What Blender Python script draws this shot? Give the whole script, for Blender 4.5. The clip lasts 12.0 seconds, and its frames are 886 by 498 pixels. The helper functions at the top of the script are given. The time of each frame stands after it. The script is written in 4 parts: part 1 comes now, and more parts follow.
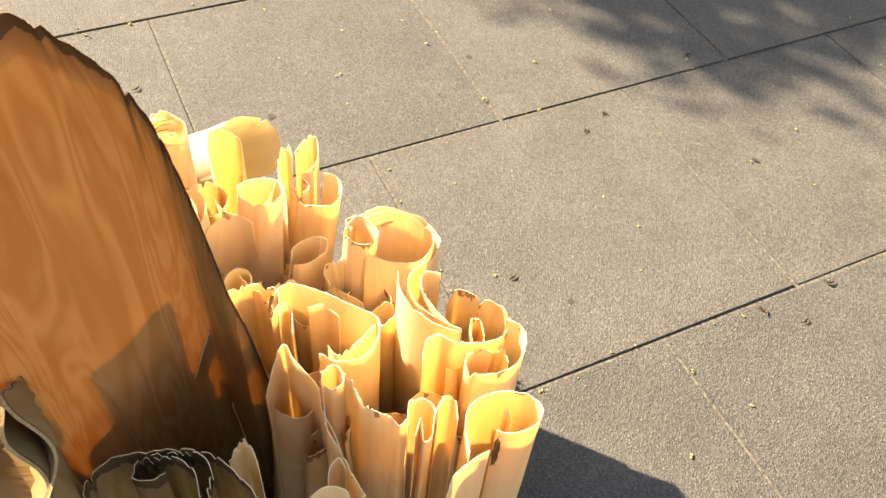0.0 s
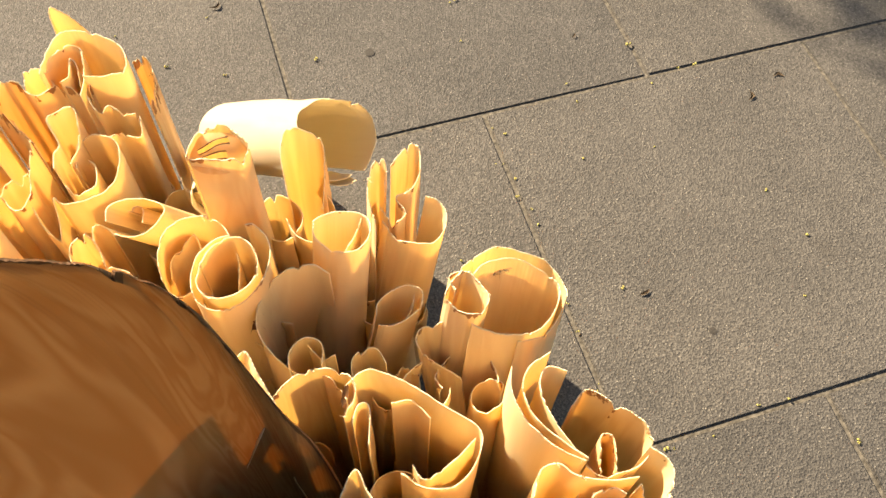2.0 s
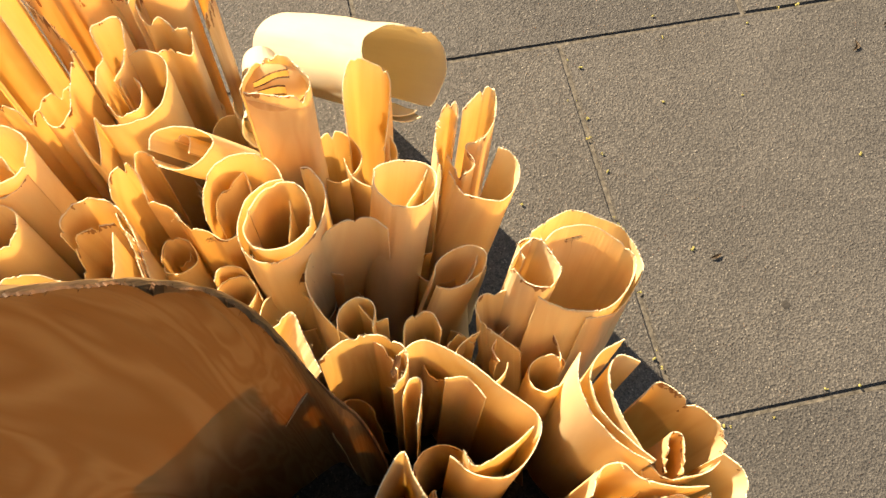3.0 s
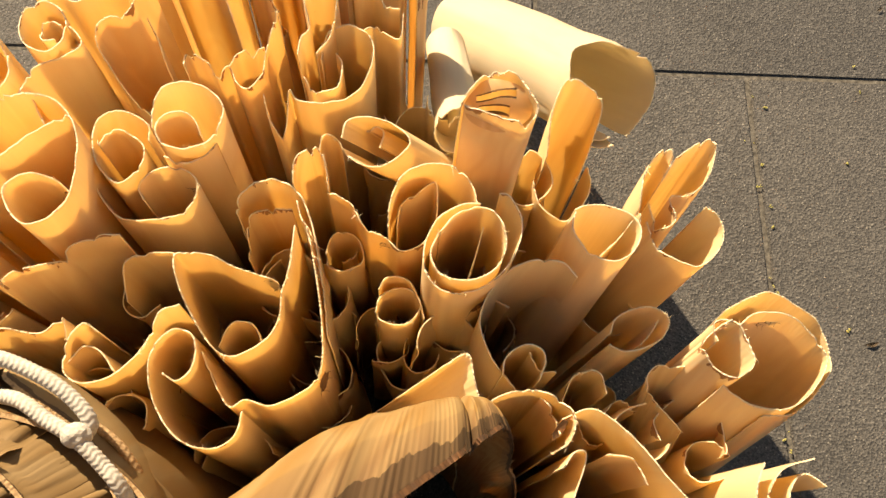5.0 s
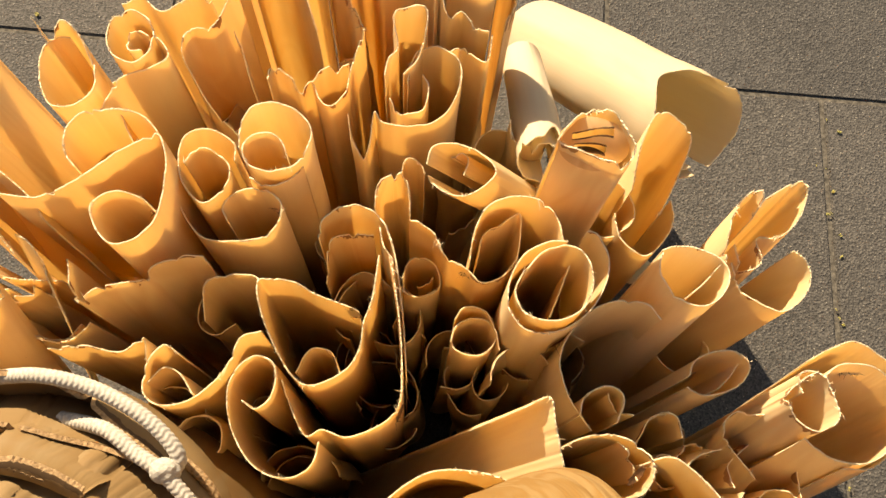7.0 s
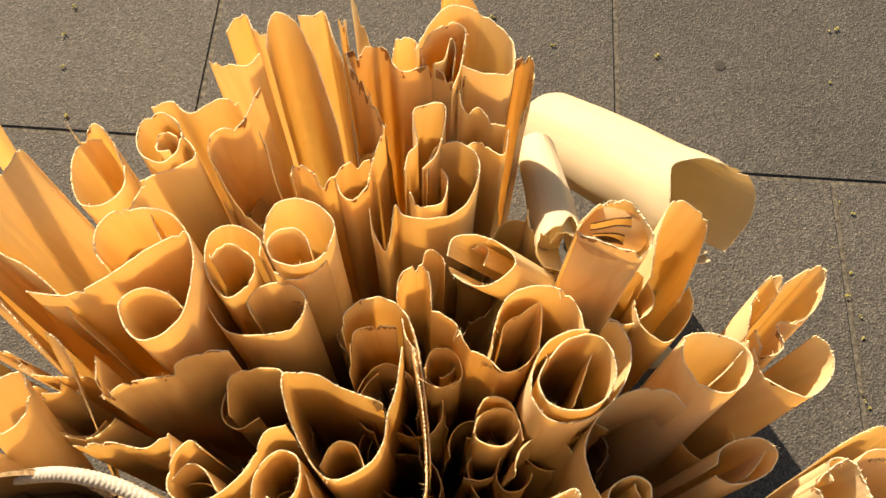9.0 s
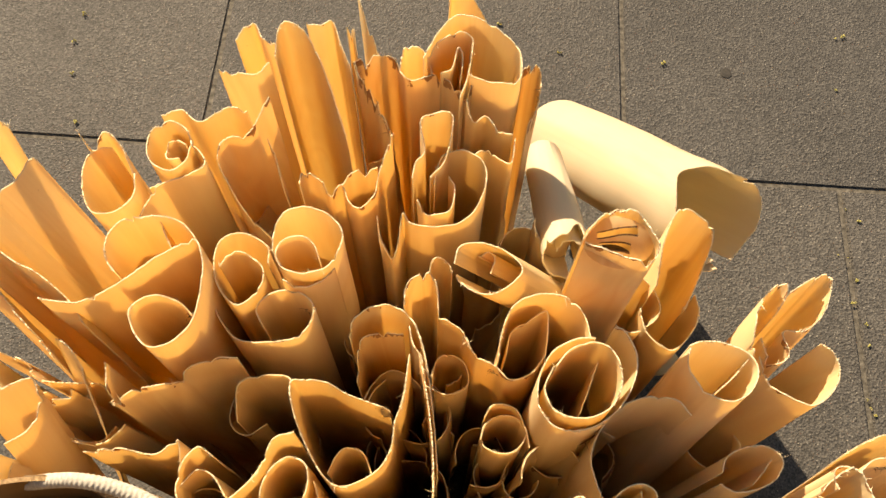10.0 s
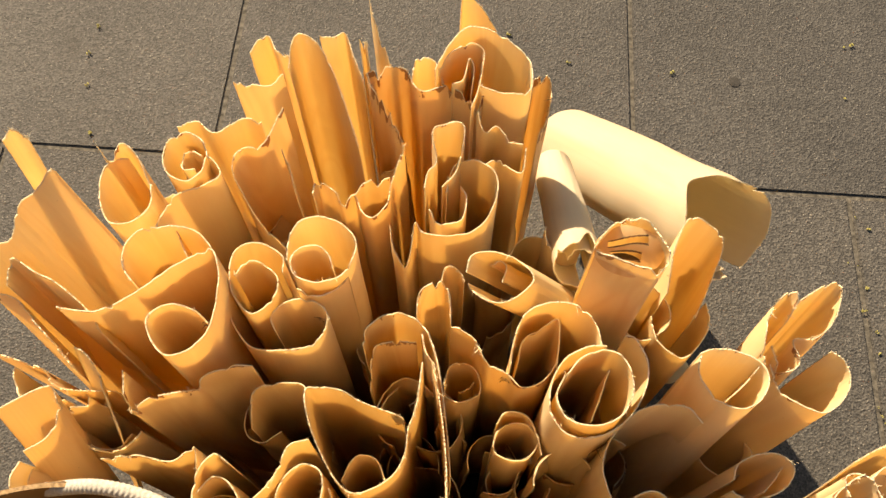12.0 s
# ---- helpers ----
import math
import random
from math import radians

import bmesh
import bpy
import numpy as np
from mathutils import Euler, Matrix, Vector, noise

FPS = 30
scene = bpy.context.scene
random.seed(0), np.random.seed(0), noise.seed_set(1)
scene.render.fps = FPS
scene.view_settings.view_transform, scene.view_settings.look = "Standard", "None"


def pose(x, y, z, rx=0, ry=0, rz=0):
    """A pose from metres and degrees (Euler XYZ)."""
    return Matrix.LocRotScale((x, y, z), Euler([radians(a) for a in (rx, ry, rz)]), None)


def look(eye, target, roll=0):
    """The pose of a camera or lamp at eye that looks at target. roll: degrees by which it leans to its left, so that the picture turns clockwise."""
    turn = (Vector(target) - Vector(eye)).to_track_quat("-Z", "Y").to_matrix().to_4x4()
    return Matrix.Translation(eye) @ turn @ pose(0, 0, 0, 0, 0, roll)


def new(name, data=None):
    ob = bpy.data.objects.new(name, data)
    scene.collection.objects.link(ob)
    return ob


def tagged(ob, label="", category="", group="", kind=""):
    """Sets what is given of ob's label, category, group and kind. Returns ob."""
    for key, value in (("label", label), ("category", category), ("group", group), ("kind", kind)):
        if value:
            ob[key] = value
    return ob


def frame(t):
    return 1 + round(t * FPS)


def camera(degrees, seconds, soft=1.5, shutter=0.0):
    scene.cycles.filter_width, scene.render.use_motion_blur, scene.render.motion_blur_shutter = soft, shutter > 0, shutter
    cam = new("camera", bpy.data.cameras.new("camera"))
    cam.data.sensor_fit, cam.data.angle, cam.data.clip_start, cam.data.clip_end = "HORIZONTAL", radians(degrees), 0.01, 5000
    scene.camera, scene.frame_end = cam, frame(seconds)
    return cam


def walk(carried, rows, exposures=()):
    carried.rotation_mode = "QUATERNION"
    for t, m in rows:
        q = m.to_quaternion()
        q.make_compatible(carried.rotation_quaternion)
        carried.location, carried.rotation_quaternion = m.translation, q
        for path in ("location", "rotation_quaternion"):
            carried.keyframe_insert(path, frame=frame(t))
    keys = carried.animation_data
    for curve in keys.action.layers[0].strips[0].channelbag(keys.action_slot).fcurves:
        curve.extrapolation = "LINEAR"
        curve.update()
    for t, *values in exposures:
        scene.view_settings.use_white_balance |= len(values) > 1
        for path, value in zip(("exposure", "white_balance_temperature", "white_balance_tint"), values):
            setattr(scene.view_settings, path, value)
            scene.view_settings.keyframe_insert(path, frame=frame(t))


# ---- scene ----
from mathutils.bvhtree import BVHTree

cam = camera(54.9, 12.0, soft=1.5)
PATH = [
    (0, (-0.472, -1.157, 1.19), (0.172, -0.03, -0.332), 6.0),
    (0.5, (-0.417, -1.103, 1.173), (0.065, 0.025, -0.406), 3.8),
    (1, (-0.402, -0.998, 1.143), (0.035, 0.041, -0.509), 3.0),
    (1.5, (-0.396, -0.896, 1.139), (0.036, 0.094, -0.544), 3.1),
    (2, (-0.367, -0.833, 1.114), (-0.019, 0.106, -0.617), 3.3),
    (2.5, (-0.35, -0.779, 1.087), (-0.072, 0.06, -0.707), 4.0),
    (3, (-0.371, -0.744, 1.069), (-0.155, 0.017, -0.768), 4.3),
    (3.5, (-0.403, -0.715, 1.062), (-0.245, 0.031, -0.787), 3.8),
    (3.7, (-0.416, -0.703, 1.06), (-0.279, 0.042, -0.791), 3.5),
    (5.3, (-0.481, -0.634, 1.032), (-0.411, 0.025, -0.855), 8.8),
    (5.5, (-0.488, -0.629, 1.032), (-0.428, 0.026, -0.857), 8.6),
    (6, (-0.498, -0.62, 1.028), (-0.434, 0.011, -0.869), 10.2),
    (6.5, (-0.509, -0.612, 1.027), (-0.448, -0.009, -0.879), 10.5),
    (7, (-0.519, -0.6, 1.034), (-0.493, 0.02, -0.868), 7.0),
    (7.5, (-0.524, -0.592, 1.04), (-0.531, 0.073, -0.846), 3.9),
    (9.5, (-0.526, -0.599, 1.046), (-0.55, 0.214, -0.781), 2.1),
    (10, (-0.527, -0.597, 1.049), (-0.561, 0.211, -0.78), 1.7),
    (10.5, (-0.527, -0.601, 1.049), (-0.57, 0.215, -0.776), 0.9),
    (11, (-0.527, -0.601, 1.05), (-0.574, 0.218, -0.773), 0.6),
    (11.5, (-0.527, -0.605, 1.052), (-0.585, 0.225, -0.767), -0.2),
    (12, (-0.53, -0.6, 1.056), (-0.585, 0.225, -0.765), 0.3),
]
walk(cam, [(t, look(eye, target, roll_by)) for t, eye, target, roll_by in PATH],
     exposures=[(0, 2.62, 9250, 14.5), (1, 2.30, 9350, 14.5), (2, 1.93, 9450, 15), (3.5, 1.68, 9600, 15.5), (5.5, 1.30, 9600, 15.5), (12, 1.20, 9600, 15.5)])

# light: low, clear sun from behind the bundle, blue sky, a street tree further off
SUN_AZ, SUN_EL = (0.56, -0.83), 33.5
world = bpy.data.worlds.new("sky")
scene.world = world
world.use_nodes = True
wn = world.node_tree.nodes
sky = wn.new("ShaderNodeTexSky")
sky.sky_type, sky.sun_disc = "NISHITA", False
sky.sun_elevation = radians(SUN_EL)
sky.sun_rotation = math.atan2(-SUN_AZ[0], -SUN_AZ[1])
wn["Background"].inputs["Strength"].default_value = 0.061
world.node_tree.links.new(sky.outputs[0], wn["Background"].inputs["Color"])
sun = new("sun", bpy.data.lights.new("sun", "SUN"))
sun.data.energy, sun.data.angle, sun.data.color = 4.1, radians(0.55), (1.0, 0.955, 0.85)
hor = math.cos(radians(SUN_EL))
sun.matrix_world = look((-SUN_AZ[0] * hor * 5, -SUN_AZ[1] * hor * 5, math.sin(radians(SUN_EL)) * 5), (0, 0, 0))


# ---- materials ----
def material(name):
    m = bpy.data.materials.new(name)
    m.use_nodes = True
    m.node_tree.nodes.clear()
    return m, m.node_tree.nodes, m.node_tree.links


def node(nodes, kind, **values):
    n = nodes.new(kind)
    for key, value in values.items():
        n.inputs[key.replace("_", " ")].default_value = value
    return n


def ramp(nodes, links, source, stops):
    n = nodes.new("ShaderNodeValToRGB")
    el = n.color_ramp.elements
    while len(el) < len(stops):
        el.new(0.5)
    for e, (at, col) in zip(el, stops):
        e.position, e.color = at, (*col, 1) if len(col) == 3 else col
    links.new(source, n.inputs[0])
    return n.outputs[0]


def mix(nodes, links, fac, a, b, blend="MIX"):
    n = nodes.new("ShaderNodeMix")
    n.data_type, n.blend_type = "RGBA", blend
    for value, slot in ((fac, n.inputs[0]), (a, n.inputs[6]), (b, n.inputs[7])):
        if hasattr(value, "links"):
            links.new(value, slot)
        else:
            slot.default_value = value if isinstance(value, (int, float)) else (*value, 1)
    return n.outputs[2]


def calc(nodes, links, op, a, b=0.0):
    n = nodes.new("ShaderNodeMath")
    n.operation = op
    for value, slot in ((a, n.inputs[0]), (b, n.inputs[1])):
        if hasattr(value, "links"):
            links.new(value, slot)
        else:
            slot.default_value = value
    return n.outputs[0]


def veneer(name, pale, through_colour, share, stain=0.0, figure=0.15, bark=0.0, heart=0.0):
    """Thin peeled wood: light shines through it. UV 0 is in metres over the sheet, UV 1 the way to the rim and to the side edge."""
    m, nodes, links = material(name)
    out = nodes.new("ShaderNodeOutputMaterial")
    uv = nodes.new("ShaderNodeUVMap"); uv.uv_map = "grain"
    edge = nodes.new("ShaderNodeUVMap"); edge.uv_map = "edge"
    info = nodes.new("ShaderNodeObjectInfo")
    shift = nodes.new("ShaderNodeVectorMath"); shift.operation = "ADD"
    links.new(uv.outputs[0], shift.inputs[0])
    comb = nodes.new("ShaderNodeCombineXYZ")
    links.new(calc(nodes, links, "MULTIPLY", info.outputs["Random"], 37.0), comb.inputs[0])
    links.new(calc(nodes, links, "MULTIPLY", info.outputs["Random"], 11.0), comb.inputs[2])
    links.new(comb.outputs[0], shift.inputs[1])
    # fine fibres along the roll
    m1 = nodes.new("ShaderNodeMapping"); m1.inputs["Scale"].default_value = (420, 14, 1)
    links.new(shift.outputs[0], m1.inputs[0])
    fibre = node(nodes, "ShaderNodeTexNoise", Scale=1.0, Detail=3.0)
    links.new(m1.outputs[0], fibre.inputs["Vector"])
    # broad figure of the peeled log
    m2 = nodes.new("ShaderNodeMapping"); m2.inputs["Scale"].default_value = (13, 2.6, 1)
    links.new(shift.outputs[0], m2.inputs[0])
    broad = node(nodes, "ShaderNodeTexNoise", Scale=1.0, Detail=2.0, Distortion=1.2)
    links.new(m2.outputs[0], broad.inputs["Vector"])
    rings = calc(nodes, links, "SINE", calc(nodes, links, "MULTIPLY", broad.outputs["Fac"], 40.0))
    rings = calc(nodes, links, "ADD", calc(nodes, links, "MULTIPLY", rings, 0.5), 0.5)
    col = mix(nodes, links, calc(nodes, links, "MULTIPLY", rings, figure), pale, tuple(c * k for c, k in zip(pale, (0.80, 0.64, 0.42))))
    col = mix(nodes, links, calc(nodes, links, "MULTIPLY", fibre.outputs["Fac"], 0.22), col, tuple(c * k for c, k in zip(pale, (0.84, 0.72, 0.55))))
    tone = ramp(nodes, links, info.outputs["Random"], ((0, (0.90, 0.87, 0.80)), (0.5, (1, 1, 1)), (1, (1.0, 0.95, 0.86))))
    col = mix(nodes, links, 1.0, col, tone, "MULTIPLY")
    # small flecks
    fleck = node(nodes, "ShaderNodeTexVoronoi", Scale=75.0)
    links.new(shift.outputs[0], fleck.inputs["Vector"])
    dots = ramp(nodes, links, fleck.outputs["Distance"], ((0.0, (1, 1, 1)), (0.05, (0, 0, 0))))
    col = mix(nodes, links, calc(nodes, links, "MULTIPLY", dots, 0.45), col, (0.30, 0.16, 0.06))
    # brown, dried fringe along the torn rim
    xyz = nodes.new("ShaderNodeSeparateXYZ")
    links.new(edge.outputs[0], xyz.inputs[0])
    m3 = nodes.new("ShaderNodeMapping"); m3.inputs["Scale"].default_value = (60, 30, 1)
    links.new(shift.outputs[0], m3.inputs[0])
    patch = node(nodes, "ShaderNodeTexNoise", Scale=1.0, Detail=4.0)
    links.new(m3.outputs[0], patch.inputs["Vector"])
    reach = calc(nodes, links, "MULTIPLY", calc(nodes, links, "SUBTRACT", patch.outputs["Fac"], 0.63 - 0.12 * stain), 0.05 + 0.05 * stain)
    near = calc(nodes, links, "LESS_THAN", xyz.outputs[0], reach)
    col = mix(nodes, links, calc(nodes, links, "MULTIPLY", near, 0.8), col, (0.33, 0.13, 0.04))
    if heart:
        zone = ramp(nodes, links, calc(nodes, links, "DIVIDE", xyz.outputs[0], calc(nodes, links, "MULTIPLY", broad.outputs["Fac"], 2 * heart)), ((0.25, (1, 1, 1)), (0.55, (0.55, 0.55, 0.55)), (0.6, (0, 0, 0))))
        band = calc(nodes, links, "ADD", calc(nodes, links, "MULTIPLY", rings, 0.35), 0.6)
        col = mix(nodes, links, calc(nodes, links, "MULTIPLY", zone, band), col, (0.26, 0.155, 0.08))
    if bark:
        strip = calc(nodes, links, "LESS_THAN", xyz.outputs[0], calc(nodes, links, "MULTIPLY", patch.outputs["Fac"], bark))
        col = mix(nodes, links, calc(nodes, links, "MULTIPLY", strip, 0.85), col, (0.085, 0.05, 0.028))
    diff = nodes.new("ShaderNodeBsdfPrincipled")
    diff.inputs["Roughness"].default_value = 0.55
    diff.inputs["Specular IOR Level"].default_value = 0.25
    links.new(col, diff.inputs["Base Color"])
    trans = nodes.new("ShaderNodeBsdfTranslucent")
    links.new(mix(nodes, links, 1.0, col, through_colour, "MULTIPLY"), trans.inputs["Color"])
    bump = node(nodes, "ShaderNodeBump", Strength=0.12, Distance=0.0006)
    links.new(fibre.outputs["Fac"], bump.inputs["Height"])
    links.new(bump.outputs[0], diff.inputs["Normal"])
    both = nodes.new("ShaderNodeMixShader")
    both.inputs[0].default_value = share
    links.new(diff.outputs[0], both.inputs[1])
    links.new(trans.outputs[0], both.inputs[2])
    links.new(both.outputs[0], out.inputs[0])
    return m


def plain(name, low, high, scale=60.0, rough=0.8, bump=0.3, depth=0.002):
    m, nodes, links = material(name)
    out = nodes.new("ShaderNodeOutputMaterial")
    tc = nodes.new("ShaderNodeTexCoord")
    n = node(nodes, "ShaderNodeTexNoise", Scale=scale, Detail=5.0)
    links.new(tc.outputs["Object"], n.inputs["Vector"])
    sh = nodes.new("ShaderNodeBsdfPrincipled")
    sh.inputs["Roughness"].default_value = rough
    links.new(ramp(nodes, links, n.outputs["Fac"], ((0.3, low), (0.7, high))), sh.inputs["Base Color"])
    b = node(nodes, "ShaderNodeBump", Strength=bump, Distance=depth)
    links.new(n.outputs["Fac"], b.inputs["Height"])
    links.new(b.outputs[0], sh.inputs["Normal"])
    links.new(sh.outputs[0], out.inputs[0])
    return m


def concrete(name):
    """Grey concrete slab with exposed light and dark grit."""
    m, nodes, links = material(name)
    out = nodes.new("ShaderNodeOutputMaterial")
    tc = nodes.new("ShaderNodeNewGeometry")
    info = nodes.new("ShaderNodeObjectInfo")
    pos = tc.outputs["Position"]
    cloud = node(nodes, "ShaderNodeTexNoise", Scale=5.0, Detail=5.0, Roughness=0.6)
    grit = node(nodes, "ShaderNodeTexNoise", Scale=420.0, Detail=2.0)
    grain = node(nodes, "ShaderNodeTexVoronoi", Scale=330.0)
    chip = node(nodes, "ShaderNodeTexVoronoi", Scale=250.0)
    spots = node(nodes, "ShaderNodeTexNoise", Scale=9.0, Detail=1.0)
    for t in (cloud, grit, grain, chip, spots):
        links.new(pos, t.inputs["Vector"])
    col = ramp(nodes, links, cloud.outputs["Fac"], ((0.3, (0.067, 0.065, 0.063)), (0.7, (0.092, 0.089, 0.086))))
    col = mix(nodes, links, 0.55, col, ramp(nodes, links, grit.outputs["Fac"], ((0.35, (0.42, 0.42, 0.42)), (0.65, (1.45, 1.45, 1.45)))), "MULTIPLY")
    stones = mix(nodes, links, 0.5, grain.outputs["Color"], (0.5, 0.5, 0.5))
    bw = nodes.new("ShaderNodeRGBToBW"); links.new(stones, bw.inputs[0])
    col = mix(nodes, links, 0.6, col, ramp(nodes, links, bw.outputs[0], ((0.32, (0.5, 0.5, 0.5)), (0.68, (1.5, 1.47, 1.4)))), "MULTIPLY")
    bw2 = nodes.new("ShaderNodeRGBToBW"); links.new(chip.outputs["Color"], bw2.inputs[0])
    pick = calc(nodes, links, "MULTIPLY", calc(nodes, links, "GREATER_THAN", bw2.outputs[0], 0.74), calc(nodes, links, "LESS_THAN", chip.outputs["Distance"], 0.22))
    col = mix(nodes, links, calc(nodes, links, "MULTIPLY", pick, 0.8), col, (0.26, 0.245, 0.215))
    dark = ramp(nodes, links, spots.outputs["Fac"], ((0.70, (0, 0, 0)), (0.78, (1, 1, 1))))
    col = mix(nodes, links, calc(nodes, links, "MULTIPLY", dark, 0.35), col, (0.045, 0.04, 0.035))
    slab_tone = ramp(nodes, links, info.outputs["Random"], ((0, (0.9, 0.9, 0.9)), (1, (1.08, 1.06, 1.03))))
    col = mix(nodes, links, 1.0, col, slab_tone, "MULTIPLY")
    sh = nodes.new("ShaderNodeBsdfPrincipled")
    sh.inputs["Roughness"].default_value = 0.75
    sh.inputs["Specular IOR Level"].default_value = 0.3
    links.new(col, sh.inputs["Base Color"])
    b = node(nodes, "ShaderNodeBump", Strength=0.6, Distance=0.0018)
    links.new(calc(nodes, links, "ADD", grit.outputs["Fac"], grain.outputs["Distance"]), b.inputs["Height"])
    links.new(b.outputs[0], sh.inputs["Normal"])
    links.new(sh.outputs[0], out.inputs[0])
    return m


PALE = (0.97, 0.84, 0.58)
VENEER = [veneer("peeled_veneer", PALE, (1.0, 0.92, 0.77), 0.46),
          veneer("peeled_veneer_stained", PALE, (1.0, 0.91, 0.75), 0.46, stain=0.6, figure=0.25),
          veneer("peeled_veneer_torn", (0.91, 0.75, 0.48), (1.0, 0.89, 0.72), 0.44, stain=1.3, figure=0.3)]
WHITE_VENEER = veneer("white_veneer", (0.85, 0.79, 0.65), (1.0, 0.92, 0.76), 0.49, figure=0.05)
DARK_VENEER = veneer("barked_veneer", (0.45, 0.305, 0.145), (1.0, 0.82, 0.52), 0.38, stain=0.6, figure=0.75, bark=0.036, heart=0.085)
OLD_VENEER = veneer("weathered_veneer", (0.29, 0.20, 0.105), (1.0, 0.68, 0.38), 0.15, stain=0.2, figure=0.45, bark=0.004)
# stain 3: the dark veneer, for a roll whose shade is put into its colour
VENEER.append(DARK_VENEER)
KNOTTY = veneer("knotty_veneer", (0.92, 0.70, 0.40), (1.0, 0.92, 0.76), 0.45, figure=0.4)
FIBRE = plain("torn_fibre", (0.70, 0.57, 0.36), (0.90, 0.78, 0.56), 300, 0.9)
KNOT = plain("dark_knot", (0.05, 0.025, 0.012), (0.22, 0.09, 0.03), 160, 0.7)
CONCRETE = concrete("concrete")
SAND = plain("joint_sand", (0.03, 0.027, 0.022), (0.17, 0.155, 0.13), 120, 0.95, 0.8)
ROPE = plain("white_rope", (0.33, 0.31, 0.27), (0.52, 0.49, 0.43), 400, 0.85, 0.15)
TWINE = plain("jute_twine", (0.25, 0.15, 0.07), (0.48, 0.32, 0.17), 500, 0.9, 0.5)
BLOSSOM = plain("yellow_blossom", (0.22, 0.20, 0.05), (0.46, 0.41, 0.14), 500, 0.8)
LEAF = plain("dry_leaf", (0.05, 0.035, 0.02), (0.14, 0.09, 0.05), 200, 0.7)
GUM = plain("old_gum", (0.022, 0.02, 0.018), (0.05, 0.045, 0.04), 300, 0.85)
FOLIAGE = plain("green_leaves", (0.04, 0.07, 0.02), (0.09, 0.13, 0.04), 30, 0.6)
BARK = plain("tree_bark", (0.08, 0.06, 0.045), (0.2, 0.16, 0.12), 25, 0.9, 0.8, 0.01)


# ---- ground ----
def part(name, bm, mat, parent=None, label=""):
    me = bpy.data.meshes.new(name)
    bm.to_mesh(me)
    bm.free()
    me.materials.append(mat)
    ob = new(name, me)
    ob.parent = parent
    if label:
        tagged(ob, label)
    return ob


bm = bmesh.new()
bmesh.ops.create_grid(bm, x_segments=1, y_segments=1, size=300)
ground = part("ground", bm, SAND)
ground.location.z = -0.0036
tagged(ground, "sandy ground in the joints under the paving", "ground", kind="structure")


# ---- peeled veneer ----
def waves(rng, count, low, high):
    return [(rng.uniform(low, high), rng.uniform(0, 6.28), rng.uniform(-9, 9), rng.uniform(0.5, 1.0)) for _ in range(count)]


def ripple(ws, a, v):
    return sum(k * np.sin(f * a + p + q * v) for f, p, q, k in ws) / len(ws)


DOWNS = np.array([0, 0.0015, 0.005, 0.012, 0.025, 0.05, 0.09, 0.15, 0.24, 1.0])


def skin(name, mid_sheet, rim, rng, mat, thick, origin, hairs=True, edge_mat=None):
    """A sheet of that thickness over rows of places from the rim down, with frayed fibres along the rim."""
    n = mid_sheet.shape[1]
    tan = np.gradient(mid_sheet, axis=1)
    side = np.stack([tan[..., 1], -tan[..., 0], 0 * tan[..., 0]], -1)
    side /= np.linalg.norm(side, axis=-1, keepdims=True) + 1e-9
    verts = np.concatenate([(mid_sheet + side * thick / 2).reshape(-1, 3), (mid_sheet - side * thick / 2).reshape(-1, 3)]) - np.array(origin)
    m, total = len(mid_sheet), len(mid_sheet) * n
    faces, slots = [], []
    for i in range(m - 1):
        for j in range(n - 1):
            a, b, c, d = i * n + j, i * n + j + 1, (i + 1) * n + j + 1, (i + 1) * n + j
            faces += [(a, d, c, b), (total + a, total + b, total + c, total + d)]
            slots += [0, 0]
    for j in range(n - 1):
        faces.append((j, j + 1, total + j + 1, total + j)); slots.append(1)
    for j in (0, n - 1):
        for i in range(m - 1):
            faces.append((i * n + j, (i + 1) * n + j, total + (i + 1) * n + j, total + i * n + j)); slots.append(1)
    verts = verts.tolist()
    if hairs:
        for _ in range(int(n * 0.9)):
            j, s = rng.randrange(n), rng.choice((0, total))
            p = Vector(verts[s + j])
            long = rng.uniform(0.0006, 0.0020) * (2.2 if rng.random() < 0.07 else 1)
            w = Vector((rng.gauss(0, 1), rng.gauss(0, 1), rng.uniform(-0.4, 1.2))).normalized()
            k = len(verts)
            verts += [tuple(p + Vector((0.00016, 0, -0.0008))), tuple(p + Vector((-0.00016, 0.0002, -0.0008))), tuple(p + w * long)]
            faces.append((k, k + 1, k + 2)); slots.append(1)
    me = bpy.data.meshes.new(name)
    me.from_pydata(verts, [], faces)
    me.materials.append(mat)
    me.materials.append(edge_mat or FIBRE)
    me.polygons.foreach_set("material_index", slots)
    me.polygons.foreach_set("use_smooth", [s == 0 for s in slots])
    grain, edge = me.uv_layers.new(name="grain"), me.uv_layers.new(name="edge")
    length = np.concatenate([[0], np.cumsum(np.linalg.norm(np.diff(mid_sheet[2], axis=0), axis=1))])
    index = np.empty(len(me.loops), int)
    me.loops.foreach_get("vertex_index", index)
    index = np.where(index < 2 * total, index % total, 0)
    i, j = index // n, index % n
    zs = mid_sheet[i, j, 2]
    grain.data.foreach_set("uv", np.stack([length[j], zs], 1).ravel())
    edge.data.foreach_set("uv", np.stack([rim[j] - zs, np.minimum(length[j], length[-1] - length[j])], 1).ravel())
    me.update()
    me["rim_count"] = n
    return new(name, me)


